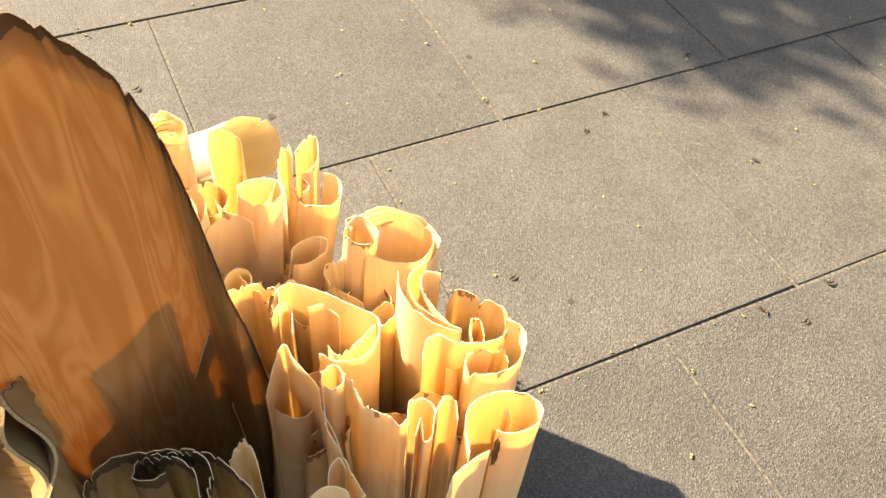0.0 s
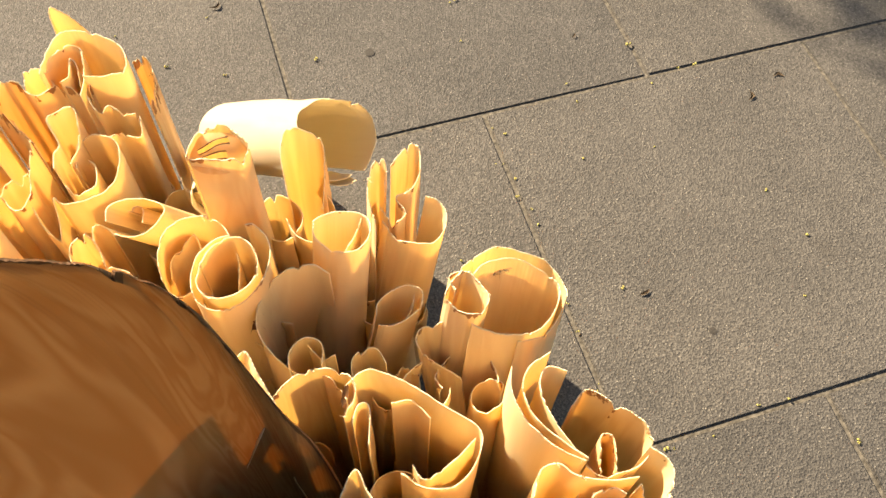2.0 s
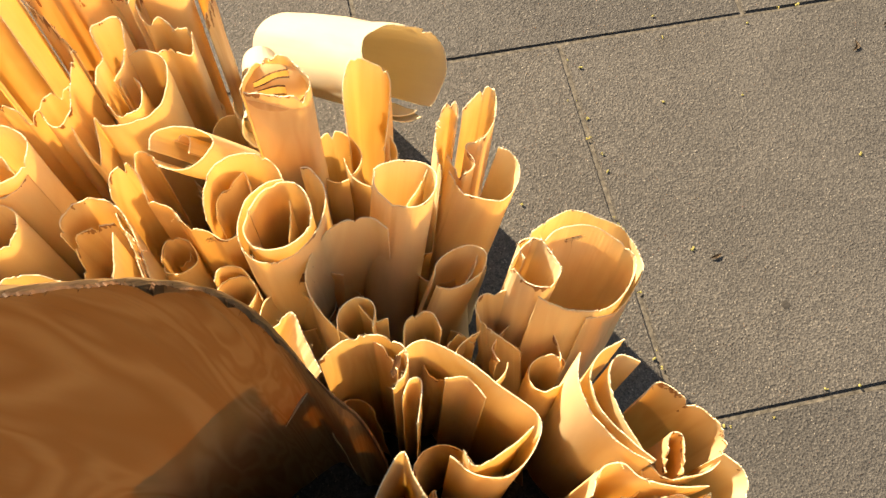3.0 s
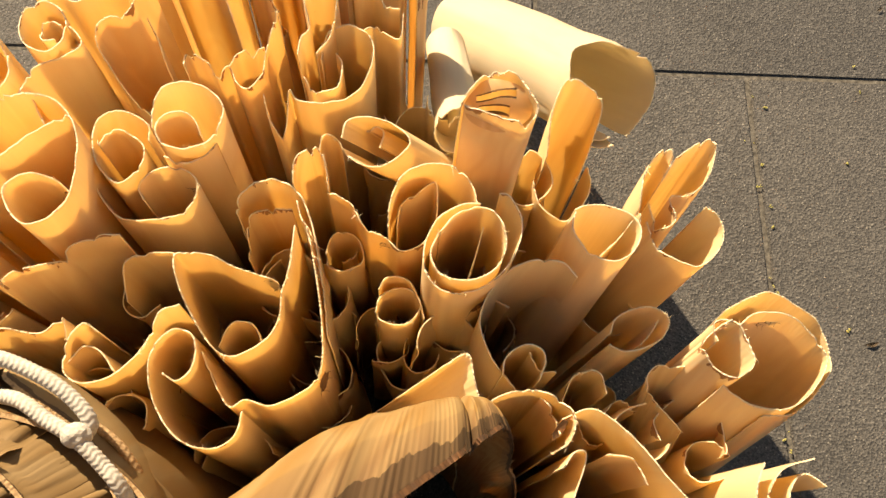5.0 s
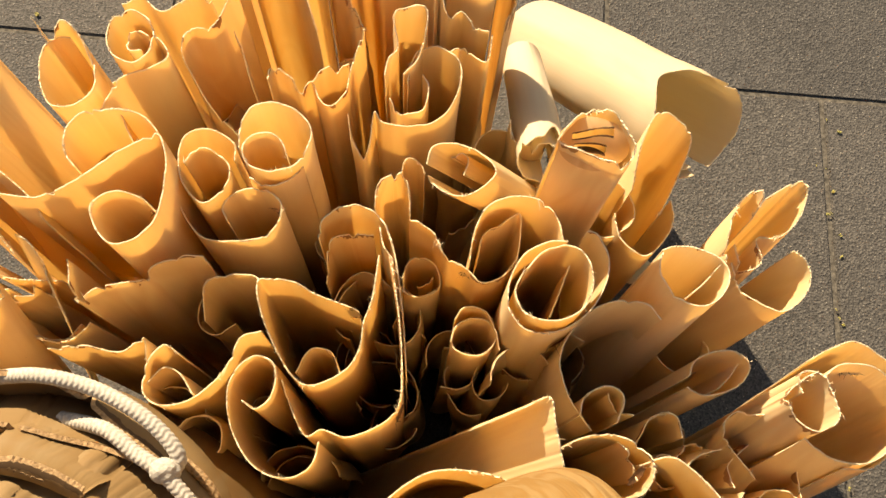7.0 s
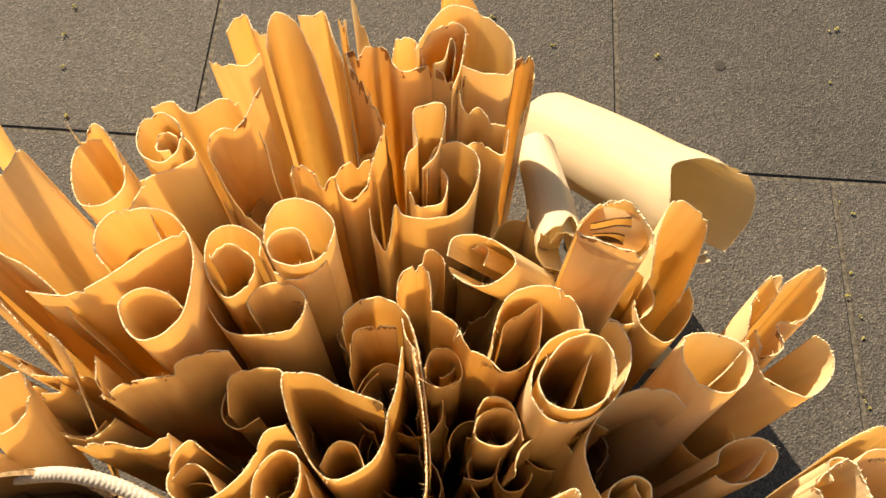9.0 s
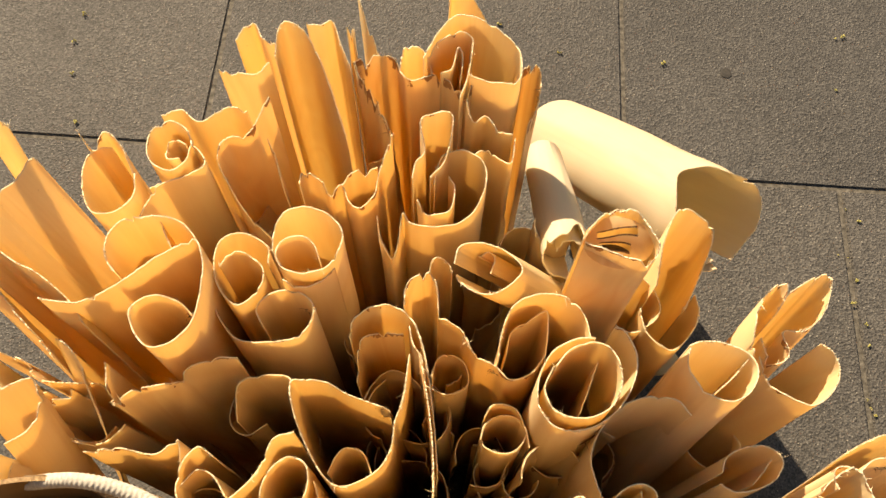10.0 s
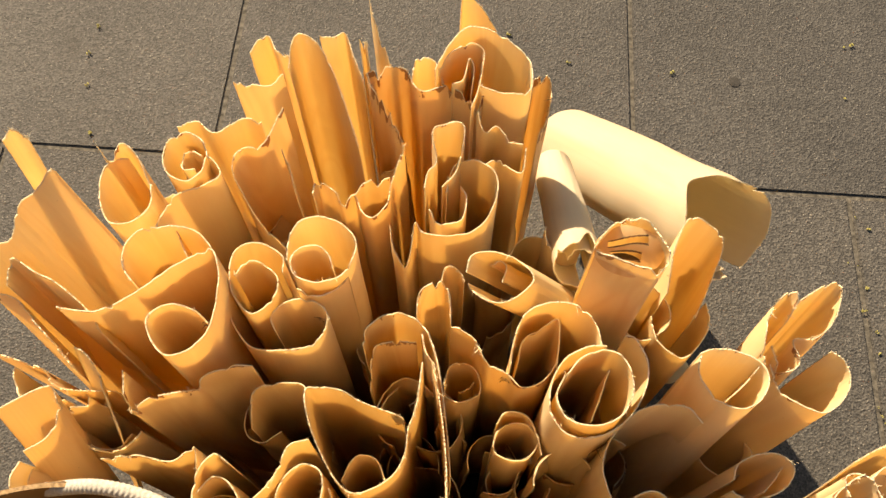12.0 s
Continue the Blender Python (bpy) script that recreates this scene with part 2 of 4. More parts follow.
def curl(name, top, foot, r, a0, a1, rf=1.0, sq=(1, 0), slope=(0, 0), cuts=(), jag=0.003, taper=1.0, seed=1, mat=None, thick=0.0009,
         origin=(0, 0, 0), wob=0.14, tears=0, z0=0.0, hairs=True, step=0.0013, edge_mat=None):
    """One curled sheet: an arc or spiral from a0 to a1 degrees about a leaning axis, its rim cut aslant, notched and frayed."""
    rng = random.Random(seed * 7919 + 13)
    arc = abs(radians(a1 - a0)) * r
    n = int(max(14, min(300, arc / step)))
    t = np.linspace(0, 1, n)
    ang = np.radians(a0 + (a1 - a0) * t)
    rad = r * (1 + (rf - 1) * t)
    low, mid, fine = waves(rng, 3, 1.2, 3.2), waves(rng, 3, 5, 14), waves(rng, 4, 0.9 / r, 2.4 / r)
    rim = top[2] + slope[0] * np.cos(ang - radians(slope[1])) + jag * (1.1 * ripple(low, ang, 0) + 0.5 * ripple(mid, ang, 0)) + 0.0006 * ripple(fine, ang, 0)
    for at, wide, high in cuts:
        off = (np.degrees(ang) - at + 180) % 360 - 180
        rim = rim + high * np.exp(-((off / wide) ** 2) * 2.2)
    for _ in range(tears):
        at, wide, deep = rng.uniform(0.05, 0.95), rng.uniform(0.002, 0.007), rng.uniform(0.004, 0.014)
        off = (t - at) * arc
        rim = rim - deep * np.maximum(0, 1 - np.where(off < 0, -off / wide, off / (wide * rng.uniform(0.3, 2))))
    rim = rim + np.array([rng.uniform(-0.0003, 0.0003) for _ in range(n)])
    rows = []
    ca, sa = math.cos(radians(sq[1])), math.sin(radians(sq[1]))
    for d in DOWNS:
        z = rim - d if d < 1 else np.full(n, z0)
        z = np.maximum(z, z0)
        h = (z - z0) / max(top[2] - z0, 0.01)
        wide = rad * (taper + (1 - taper) * np.minimum(h, 1.2)) * (1 + wob * ripple(low, ang, 6 * h) + 0.006 * ripple(mid, ang, 5 * h))
        wide = wide + 0.008 * r * np.exp(-((rim - z) / 0.02)) * ripple(mid, ang, 1)
        x, y = wide * np.cos(ang), wide * np.sin(ang)
        along, across = (x * ca + y * sa) * sq[0], -x * sa + y * ca
        x, y = along * ca - across * sa, along * sa + across * ca
        rows.append(np.stack([foot[0] + (top[0] - foot[0]) * h + x, foot[1] + (top[1] - foot[1]) * h + y, z], 1))
    return skin(name, np.array(rows), rim, rng, mat, thick, origin, hairs, edge_mat)


LABELS = ("curled strip of pale peeled wood veneer on end", "loose roll of pale wood veneer with a frayed rim",
          "nested roll of pale wood veneer with inner curls")


def roll(x, y, z, r, a0, a1, rf=1.0, sq=(1, 0), slope=(0, 0), cuts=(), lean=(0, 0), jag=0.003, taper=1.0, inner=(), seed=1, stain=0):
    """A veneer roll that stands on the paving, rim centre at x, y, z; inner curls: offset and size as shares of r, arc, spiral, height."""
    foot = (x + lean[0], y + lean[1], 0)
    mat = VENEER[stain]
    label = LABELS[2 if len(inner) > 1 else 1 if a1 - a0 > 260 else 0]
    if stain:
        label = label.replace("pale", "brown-edged pale", 1)
    if not inner and a1 - a0 > 120:
        rng = random.Random(seed * 31)
        wide, at = rng.uniform(70, 150), rng.uniform(a0, max(a0 + 1, a1 - 90))
        inner = ((rng.uniform(-0.06, 0.06), rng.uniform(-0.06, 0.06), rng.uniform(0.80, 0.90), at, at + wide, rng.uniform(0.8, 0.98), rng.uniform(-0.016, -0.003)),)
    if not inner:
        inner = ((0.02, 0.02, 0.97, a0 + 4, a1 - 4, rf, -0.005),)
    base = tagged(new("veneer_roll"), label, "veneer roll", "veneer rolls in the bundle")
    base.location = foot
    curl("outer_sheet", (x, y, z), foot, r, a0, a1, rf, sq, slope, cuts, jag, taper, seed, mat, origin=foot, tears=(0, 1, 1, 2)[seed % 4] + (1 if stain else 0) + (3 if jag > 0.0055 else 0)).parent = base
    for k, (dx, dy, size, b0, b1, f, dz) in enumerate(inner):
        ob = curl("inner_curl", (x + dx * r, y + dy * r, z + dz), (foot[0] + dx * r, foot[1] + dy * r, 0), r * size, b0, b1, f,
                  slope=(0.01 * (k % 2) + 0.004, 90), jag=0.004, taper=1.0, seed=seed * 17 + k, mat=mat, origin=foot)
        ob.parent = base
    return base


def smooth_line(points, step):
    """Places at even steps along a smooth line through the points."""
    p = np.array(points)
    q = np.vstack([2 * p[0] - p[1], p, 2 * p[-1] - p[-2]])
    line = []
    for k in range(len(p) - 1):
        a, b, c, d = q[k:k + 4]
        u = np.linspace(0, 1, max(5, int(np.linalg.norm(c - b) / step)), endpoint=False)[:, None]
        line.append(0.5 * (2 * b + (c - a) * u + (2 * a - 5 * b + 4 * c - d) * u**2 + (3 * b - a - 3 * c + d) * u**3))
    return np.vstack([*line, p[-1:]])


def bent_sheet(name, points, lean, seed, mat, origin, stain):
    """A sheet whose rim runs smoothly through a few places; it goes down to the paving, its foot shifted by lean."""
    rng = random.Random(seed)
    line = smooth_line(points, 0.0012)
    n = len(line)
    far = np.concatenate([[0], np.cumsum(np.linalg.norm(np.diff(line[:, :2], axis=0), axis=1))])
    low, mid, fine = waves(rng, 3, 40, 110), waves(rng, 3, 200, 500), waves(rng, 4, 900, 2200)
    rough = 1.0 + 0.8 * min(stain, 2)
    rim = line[:, 2] + 0.0011 * ripple(low, far, 0) + rough * (0.0011 * ripple(mid, far, 0) + 0.0006 * ripple(fine, far, 0))
    for _ in range(rng.randint(1, 3) + 2 * stain):
        at, wide, deep = rng.uniform(0, far[-1]), rng.uniform(0.002, 0.006), rng.uniform(0.002, 0.007) * rough
        rim = rim - deep * np.maximum(0, 1 - np.abs(far - at) / wide)
    rim = rim + np.array([rng.uniform(-0.0004, 0.0004) for _ in range(n)])
    tan = np.gradient(line[:, :2], axis=0)
    side = np.stack([tan[:, 1], -tan[:, 0]], 1) / (np.linalg.norm(tan, axis=1, keepdims=True) + 1e-9)
    body = waves(rng, 3, 25, 70)
    rows = []
    for d in DOWNS:
        z = np.maximum(rim - d, 0) if d < 1 else np.zeros(n)
        h = (1 - z / np.maximum(rim, 0.01))[:, None]
        off = (0.0009 * ripple(body, far, 8 * z) * np.minimum(1, (rim - z) / 0.03))[:, None]
        rows.append(np.hstack([line[:, :2] + np.array(lean) * h + side * off, z[:, None]]))
    return skin(name, np.array(rows), rim, rng, mat, 0.0009, origin)


def strands(bm, at, out, count, long, rng):
    """A few curled fibres that stick out from one place."""
    for _ in range(count):
        way = (out + Vector((rng.gauss(0, 0.6), rng.gauss(0, 0.6), rng.gauss(0.2, 0.6)))).normalized()
        side = way.orthogonal().normalized() * rng.uniform(0.00018, 0.0004)
        bend = Vector((rng.gauss(0, 1), rng.gauss(0, 1), rng.gauss(-0.3, 0.8))) * 0.5
        reach, last = long * rng.uniform(0.4, 1.0), None
        for u in (0, 0.35, 0.7, 1.0):
            p = at + way * reach * u + bend * reach * u * u
            pair = [bm.verts.new(p - side * (1.1 - u)), bm.verts.new(p + side * (1.1 - u))]
            if last:
                bm.faces.new((last[0], last[1], pair[1], pair[0]))
            last = pair


def fringe(sheet, base, seed, stain):
    """Tufts of torn fibre at a few places of a sheet's rim."""
    rng = random.Random(seed)
    count = sheet.data["rim_count"]
    bm = bmesh.new()
    for _ in range(rng.randint(2, 4) + 2 * stain):
        j = rng.randrange(count)
        at = sheet.data.vertices[j].co
        for k in range(rng.randint(2, 7)):
            p = sheet.data.vertices[min(count - 1, j + 2 * k)].co
            strands(bm, p - Vector((0, 0, 0.0005)), Vector((0, 0, 0.6)), 3, rng.uniform(0.002, 0.0055), rng)
    ob = part("fibre_fringe", bm, TWINE if stain > 1 else FIBRE, base, "torn pale fibres along the rim" if not stain else "torn brown fibres along the rim")
    tagged(ob, kind="stuff")


def knot(roll_of, place, wide, high, seed):
    """A dark knot in the veneer of a roll, ragged round its edge, with torn fibres."""
    rng = random.Random(seed)
    best = None
    for ob in roll_of.children:
        if "sheet" in ob.name or "curl" in ob.name:
            tree = BVHTree.FromPolygons([v.co for v in ob.data.vertices], [p.vertices for p in ob.data.polygons])
            hit = tree.find_nearest(Vector(place) - roll_of.location)
            best = hit if best is None or hit[3] < best[3] else best
    at, normal = best[0], best[1]
    toward = Vector((-0.50, -0.62, 1.05)) - Vector(place)
    normal = normal if normal.dot(toward) > 0 else -normal
    side = Vector((0, 0, 1)).cross(normal).normalized()
    up = normal.cross(side)
    bm = bmesh.new()
    edge = []
    for k in range(22):
        a = 6.2832 * k / 22
        q = 1 + rng.uniform(-0.22, 0.22)
        edge.append(bm.verts.new(at + side * math.cos(a) * wide * q + up * math.sin(a) * high * q + normal * 0.0009))
    centre = bm.verts.new(at + normal * 0.0002)
    for a, b in zip(edge, edge[1:] + edge[:1]):
        bm.faces.new((centre, a, b))
    for v in edge[::2]:
        strands(bm, v.co.copy(), (v.co - at).normalized() * 0.4 + normal * 0.5, 1, 0.005, rng)
    return part("knot", bm, KNOT, roll_of, "dark torn knot in the veneer")


def bent(seed, stain, lean, *sheets):
    """A loose roll or bent sheet of veneer on end, of one or more sheets, the outer one first."""
    outer = np.array(sheets[0])
    base = tagged(new("veneer_roll"), "", "veneer roll", "veneer rolls in the bundle")
    base.location = (outer[:, 0].mean() + lean[0], outer[:, 1].mean() + lean[1], 0)
    turned = len(outer) > 9
    label = LABELS[2 if turned and len(sheets) > 1 else 1 if turned else 0]
    tagged(base, label.replace("pale", "brown-edged pale", 1) if stain else label)
    for k, points in enumerate(sheets):
        ob = bent_sheet("inner_curl" if k else "outer_sheet", points, lean, seed * 13 + k, VENEER[stain], tuple(base.location), stain)
        ob.parent = base
        if k == 0 or len(points) > 6:
            fringe(ob, base, seed * 5 + k, stain)
    return base


# ---- the rolls, each standing on its own ----
roll(-0.684, -0.549, 0.37, 0.0192, -30, 240, 0.8, lean=(0.016, 0.006), jag=0.004, seed=32)
roll(-0.366, -0.321, 0.33, 0.0228, -60, 290, 1.0, slope=(0.01, 90), lean=(-0.003, -0.008), seed=90)
roll(-0.423, -0.315, 0.3, 0.0291, -60, 290, 1.0, slope=(0.01, 90), lean=(0.000, -0.008), seed=91)
roll(-0.402, -0.314, 0.36, 0.0246, 150, 330, 1.0, lean=(-0.001, -0.008), jag=0.005, seed=92)
roll(-0.440, -0.253, 0.34, 0.0182, 160, 340, 1.0, lean=(0.001, -0.012), jag=0.005, seed=93)
roll(-0.571, -0.429, 0.33, 0.0289, -30, 250, 1.0, lean=(0.009, -0.001), jag=0.006, seed=94)
roll(-0.812, -0.456, 0.37, 0.0294, 180, 340, 1.0, lean=(0.024, 0.000), jag=0.006, seed=95)
roll(-0.851, -0.430, 0.4, 0.0331, 180, 330, 1.0, lean=(0.080, -0.030), jag=0.006, seed=96)
roll(-0.818, -0.516, 0.42, 0.0317, 160, 350, 1.0, lean=(0.024, 0.004), jag=0.006, seed=102)
roll(-0.708, -0.534, 0.36, 0.0238, 0, 320, 0.9, lean=(0.017, 0.005), jag=0.005, seed=103)
roll(-0.616, -0.578, 0.28, 0.0357, 20, 330, 0.9, lean=(0.012, 0.008), jag=0.005, seed=104)


# ---- open sheets and spirals, each along its own bent line ----
knotted = bent(201, 1, (0, 0), [(-0.435, -0.329, 0.478), (-0.427, -0.317, 0.481), (-0.412, -0.305, 0.484), (-0.394, -0.306, 0.481), (-0.384, -0.319, 0.479), (-0.378, -0.331, 0.476), (-0.386, -0.343, 0.476), (-0.402, -0.34, 0.476), (-0.42, -0.335, 0.476), (-0.433, -0.33, 0.476)])
bent(202, 0, (0, 0), [(-0.352, -0.313, 0.36), (-0.35, -0.281, 0.385), (-0.338, -0.254, 0.39), (-0.321, -0.254, 0.385), (-0.303, -0.264, 0.37), (-0.308, -0.29, 0.35), (-0.319, -0.321, 0.33)],
     [(-0.36, -0.324, 0.33), (-0.355, -0.344, 0.328), (-0.341, -0.356, 0.325), (-0.327, -0.357, 0.32), (-0.314, -0.343, 0.325), (-0.307, -0.326, 0.33), (-0.311, -0.309, 0.335)])
bent(203, 1, (-0.034, -0.067), [(-0.273, -0.374, 0.36), (-0.274, -0.349, 0.375), (-0.266, -0.325, 0.38), (-0.251, -0.312, 0.385), (-0.246, -0.32, 0.377), (-0.252, -0.334, 0.365)],
     [(-0.24, -0.315, 0.37), (-0.221, -0.303, 0.377), (-0.21, -0.301, 0.381), (-0.206, -0.309, 0.375), (-0.213, -0.332, 0.367), (-0.228, -0.346, 0.36), (-0.243, -0.346, 0.355), (-0.238, -0.364, 0.35), (-0.25, -0.374, 0.352), (-0.259, -0.366, 0.353), (-0.263, -0.353, 0.355)])
bent(204, 0, (-0.07, -0.053), [(-0.264, -0.368, 0.35), (-0.256, -0.389, 0.346), (-0.241, -0.4, 0.347), (-0.22, -0.406, 0.347), (-0.203, -0.393, 0.348), (-0.197, -0.376, 0.351), (-0.202, -0.363, 0.355), (-0.213, -0.355, 0.358)])
bent(205, 0, (-0.052, -0.072), [(-0.337, -0.379, 0.4), (-0.327, -0.375, 0.399), (-0.31, -0.375, 0.399), (-0.29, -0.382, 0.398), (-0.283, -0.395, 0.397), (-0.29, -0.412, 0.397), (-0.304, -0.421, 0.397), (-0.319, -0.419, 0.398), (-0.332, -0.409, 0.398), (-0.339, -0.394, 0.398), (-0.336, -0.38, 0.398)],
     [(-0.289, -0.385, 0.394), (-0.3, -0.399, 0.388), (-0.314, -0.412, 0.384)])
nest = bent(206, 0, (0, 0), [(-0.4, -0.374, 0.414), (-0.392, -0.376, 0.414), (-0.383, -0.393, 0.413), (-0.384, -0.412, 0.413), (-0.395, -0.435, 0.413), (-0.413, -0.451, 0.412), (-0.43, -0.456, 0.412), (-0.447, -0.454, 0.414), (-0.458, -0.439, 0.416), (-0.458, -0.418, 0.418), (-0.448, -0.398, 0.42), (-0.431, -0.388, 0.422), (-0.416, -0.386, 0.422)],
     [(-0.447, -0.412, 0.426), (-0.435, -0.397, 0.425), (-0.416, -0.39, 0.424), (-0.401, -0.398, 0.423), (-0.396, -0.419, 0.422), (-0.403, -0.437, 0.421), (-0.418, -0.447, 0.42), (-0.435, -0.448, 0.42), (-0.448, -0.442, 0.42), (-0.454, -0.427, 0.42), (-0.448, -0.411, 0.42)],
     [(-0.413, -0.403, 0.414), (-0.417, -0.419, 0.399), (-0.423, -0.438, 0.389)])
bent(207, 0, (0, 0), [(-0.488, -0.396, 0.39), (-0.487, -0.379, 0.4), (-0.479, -0.358, 0.405), (-0.461, -0.349, 0.41), (-0.438, -0.348, 0.407), (-0.422, -0.36, 0.403), (-0.416, -0.379, 0.4)],
     [(-0.481, -0.389, 0.375), (-0.478, -0.372, 0.38), (-0.463, -0.362, 0.385), (-0.451, -0.355, 0.39), (-0.448, -0.368, 0.38), (-0.449, -0.391, 0.37)])
ragged_sheet = bent(208, 1, (0, 0), [(-0.539, -0.364, 0.39), (-0.532, -0.368, 0.388), (-0.518, -0.376, 0.385), (-0.508, -0.392, 0.38), (-0.489, -0.401, 0.375), (-0.477, -0.41, 0.373), (-0.46, -0.403, 0.372), (-0.448, -0.385, 0.37)])
bent(209, 0, (0.236, 0.06), [(-0.529, -0.323, 0.4), (-0.525, -0.307, 0.4), (-0.509, -0.302, 0.4), (-0.489, -0.307, 0.4), (-0.473, -0.322, 0.4), (-0.479, -0.335, 0.4), (-0.497, -0.347, 0.4), (-0.516, -0.344, 0.4), (-0.527, -0.333, 0.4)],
     [(-0.498, -0.323, 0.385), (-0.495, -0.311, 0.388), (-0.501, -0.306, 0.39), (-0.509, -0.311, 0.39)])
broad_spiral = bent(210, 0, (0, 0), [(-0.839, -0.393, 0.445), (-0.82, -0.395, 0.447), (-0.803, -0.394, 0.45), (-0.782, -0.382, 0.452), (-0.756, -0.359, 0.455), (-0.737, -0.348, 0.458), (-0.725, -0.343, 0.46), (-0.717, -0.36, 0.459), (-0.715, -0.38, 0.458), (-0.717, -0.404, 0.456), (-0.728, -0.421, 0.455), (-0.745, -0.427, 0.454), (-0.759, -0.416, 0.453), (-0.766, -0.4, 0.452), (-0.759, -0.39, 0.451), (-0.746, -0.386, 0.45), (-0.732, -0.389, 0.445), (-0.723, -0.396, 0.44)])
bent(211, 0, (0, 0), [(-0.784, -0.37, 0.452), (-0.793, -0.359, 0.454), (-0.794, -0.341, 0.455), (-0.785, -0.33, 0.457), (-0.766, -0.325, 0.458), (-0.745, -0.325, 0.456), (-0.731, -0.335, 0.454), (-0.727, -0.342, 0.452)],
     [(-0.76, -0.323, 0.452), (-0.754, -0.334, 0.448), (-0.748, -0.344, 0.444)])
bent(212, 0, (0.171, -0.134), [(-0.921, -0.362, 0.44), (-0.905, -0.348, 0.445), (-0.887, -0.34, 0.45), (-0.881, -0.32, 0.465), (-0.865, -0.311, 0.475), (-0.852, -0.296, 0.485), (-0.849, -0.299, 0.475)])
bent(213, 0, (-0.104, 0.042), [(-0.874, -0.294, 0.52), (-0.867, -0.287, 0.525), (-0.86, -0.286, 0.52)])
bent(214, 0, (0.104, -0.087), [(-0.89, -0.373, 0.43), (-0.887, -0.354, 0.442), (-0.867, -0.363, 0.439), (-0.849, -0.37, 0.436), (-0.824, -0.387, 0.43), (-0.811, -0.403, 0.42)])
bent(215, 1, (0.049, -0.07), [(-0.909, -0.375, 0.42), (-0.887, -0.379, 0.417), (-0.874, -0.392, 0.413), (-0.86, -0.404, 0.41), (-0.838, -0.425, 0.4)])
bent(216, 1, (0.056, -0.008), [(-0.905, -0.42, 0.41), (-0.873, -0.427, 0.407), (-0.858, -0.431, 0.405), (-0.844, -0.443, 0.395), (-0.803, -0.44, 0.385)])
bent(217, 0, (-0.05, -0.097), [(-0.82, -0.422, 0.44), (-0.814, -0.424, 0.438), (-0.807, -0.431, 0.43), (-0.803, -0.446, 0.41), (-0.793, -0.471, 0.385)])
bent(218, 0, (0.017, -0.12), [(-0.874, -0.471, 0.425), (-0.856, -0.462, 0.432), (-0.835, -0.453, 0.438), (-0.829, -0.455, 0.434), (-0.824, -0.474, 0.43), (-0.831, -0.488, 0.425), (-0.847, -0.498, 0.42)])
bent(219, 1, (0, 0), [(-0.786, -0.433, 0.425), (-0.784, -0.45, 0.415), (-0.779, -0.46, 0.41), (-0.765, -0.451, 0.415), (-0.75, -0.446, 0.415), (-0.733, -0.442, 0.415), (-0.725, -0.433, 0.42), (-0.708, -0.424, 0.422), (-0.688, -0.422, 0.425)])
bent(220, 0, (0, 0), [(-0.693, -0.459, 0.37), (-0.691, -0.438, 0.395), (-0.679, -0.43, 0.4), (-0.654, -0.427, 0.4), (-0.646, -0.437, 0.4)])
bent(221, 1, (0, 0), [(-0.794, -0.497, 0.405), (-0.768, -0.493, 0.41), (-0.741, -0.495, 0.405), (-0.725, -0.484, 0.412), (-0.722, -0.502, 0.4)])
bent(222, 0, (0, 0), [(-0.697, -0.494, 0.41), (-0.708, -0.489, 0.415), (-0.719, -0.502, 0.41), (-0.72, -0.522, 0.405), (-0.707, -0.531, 0.406), (-0.687, -0.527, 0.407), (-0.671, -0.514, 0.409), (-0.661, -0.499, 0.41), (-0.653, -0.48, 0.418), (-0.638, -0.474, 0.42)],
     [(-0.72, -0.516, 0.4), (-0.708, -0.504, 0.405), (-0.696, -0.507, 0.403), (-0.685, -0.521, 0.4)])
bent(223, 0, (0, 0), [(-0.803, -0.266, 0.414), (-0.8, -0.288, 0.415), (-0.812, -0.303, 0.415), (-0.83, -0.305, 0.416), (-0.843, -0.283, 0.416), (-0.846, -0.26, 0.417), (-0.839, -0.247, 0.417), (-0.826, -0.245, 0.418)],
     [(-0.853, -0.238, 0.432), (-0.842, -0.249, 0.42), (-0.83, -0.237, 0.43), (-0.816, -0.246, 0.425), (-0.804, -0.267, 0.412)])
bent(224, 0, (0, 0), [(-0.758, -0.239, 0.42), (-0.767, -0.222, 0.419), (-0.783, -0.216, 0.419), (-0.796, -0.226, 0.418), (-0.796, -0.245, 0.418), (-0.788, -0.258, 0.417), (-0.772, -0.262, 0.417), (-0.762, -0.25, 0.416), (-0.76, -0.237, 0.416), (-0.75, -0.244, 0.415), (-0.746, -0.255, 0.415), (-0.763, -0.265, 0.412), (-0.781, -0.273, 0.41), (-0.791, -0.29, 0.405), (-0.794, -0.302, 0.405)],
     [(-0.769, -0.248, 0.412), (-0.779, -0.249, 0.412), (-0.783, -0.238, 0.412), (-0.777, -0.229, 0.412), (-0.766, -0.234, 0.412)])
bent(225, 0, (0, 0), [(-0.795, -0.204, 0.41), (-0.777, -0.199, 0.411), (-0.759, -0.21, 0.411), (-0.737, -0.194, 0.412), (-0.72, -0.195, 0.412)])
bent(226, 1, (0, 0), [(-0.697, -0.285, 0.34), (-0.717, -0.273, 0.365), (-0.731, -0.256, 0.385), (-0.741, -0.239, 0.4), (-0.735, -0.223, 0.408), (-0.715, -0.217, 0.41), (-0.699, -0.188, 0.425)],
     [(-0.699, -0.219, 0.405), (-0.693, -0.228, 0.395), (-0.687, -0.247, 0.375)])
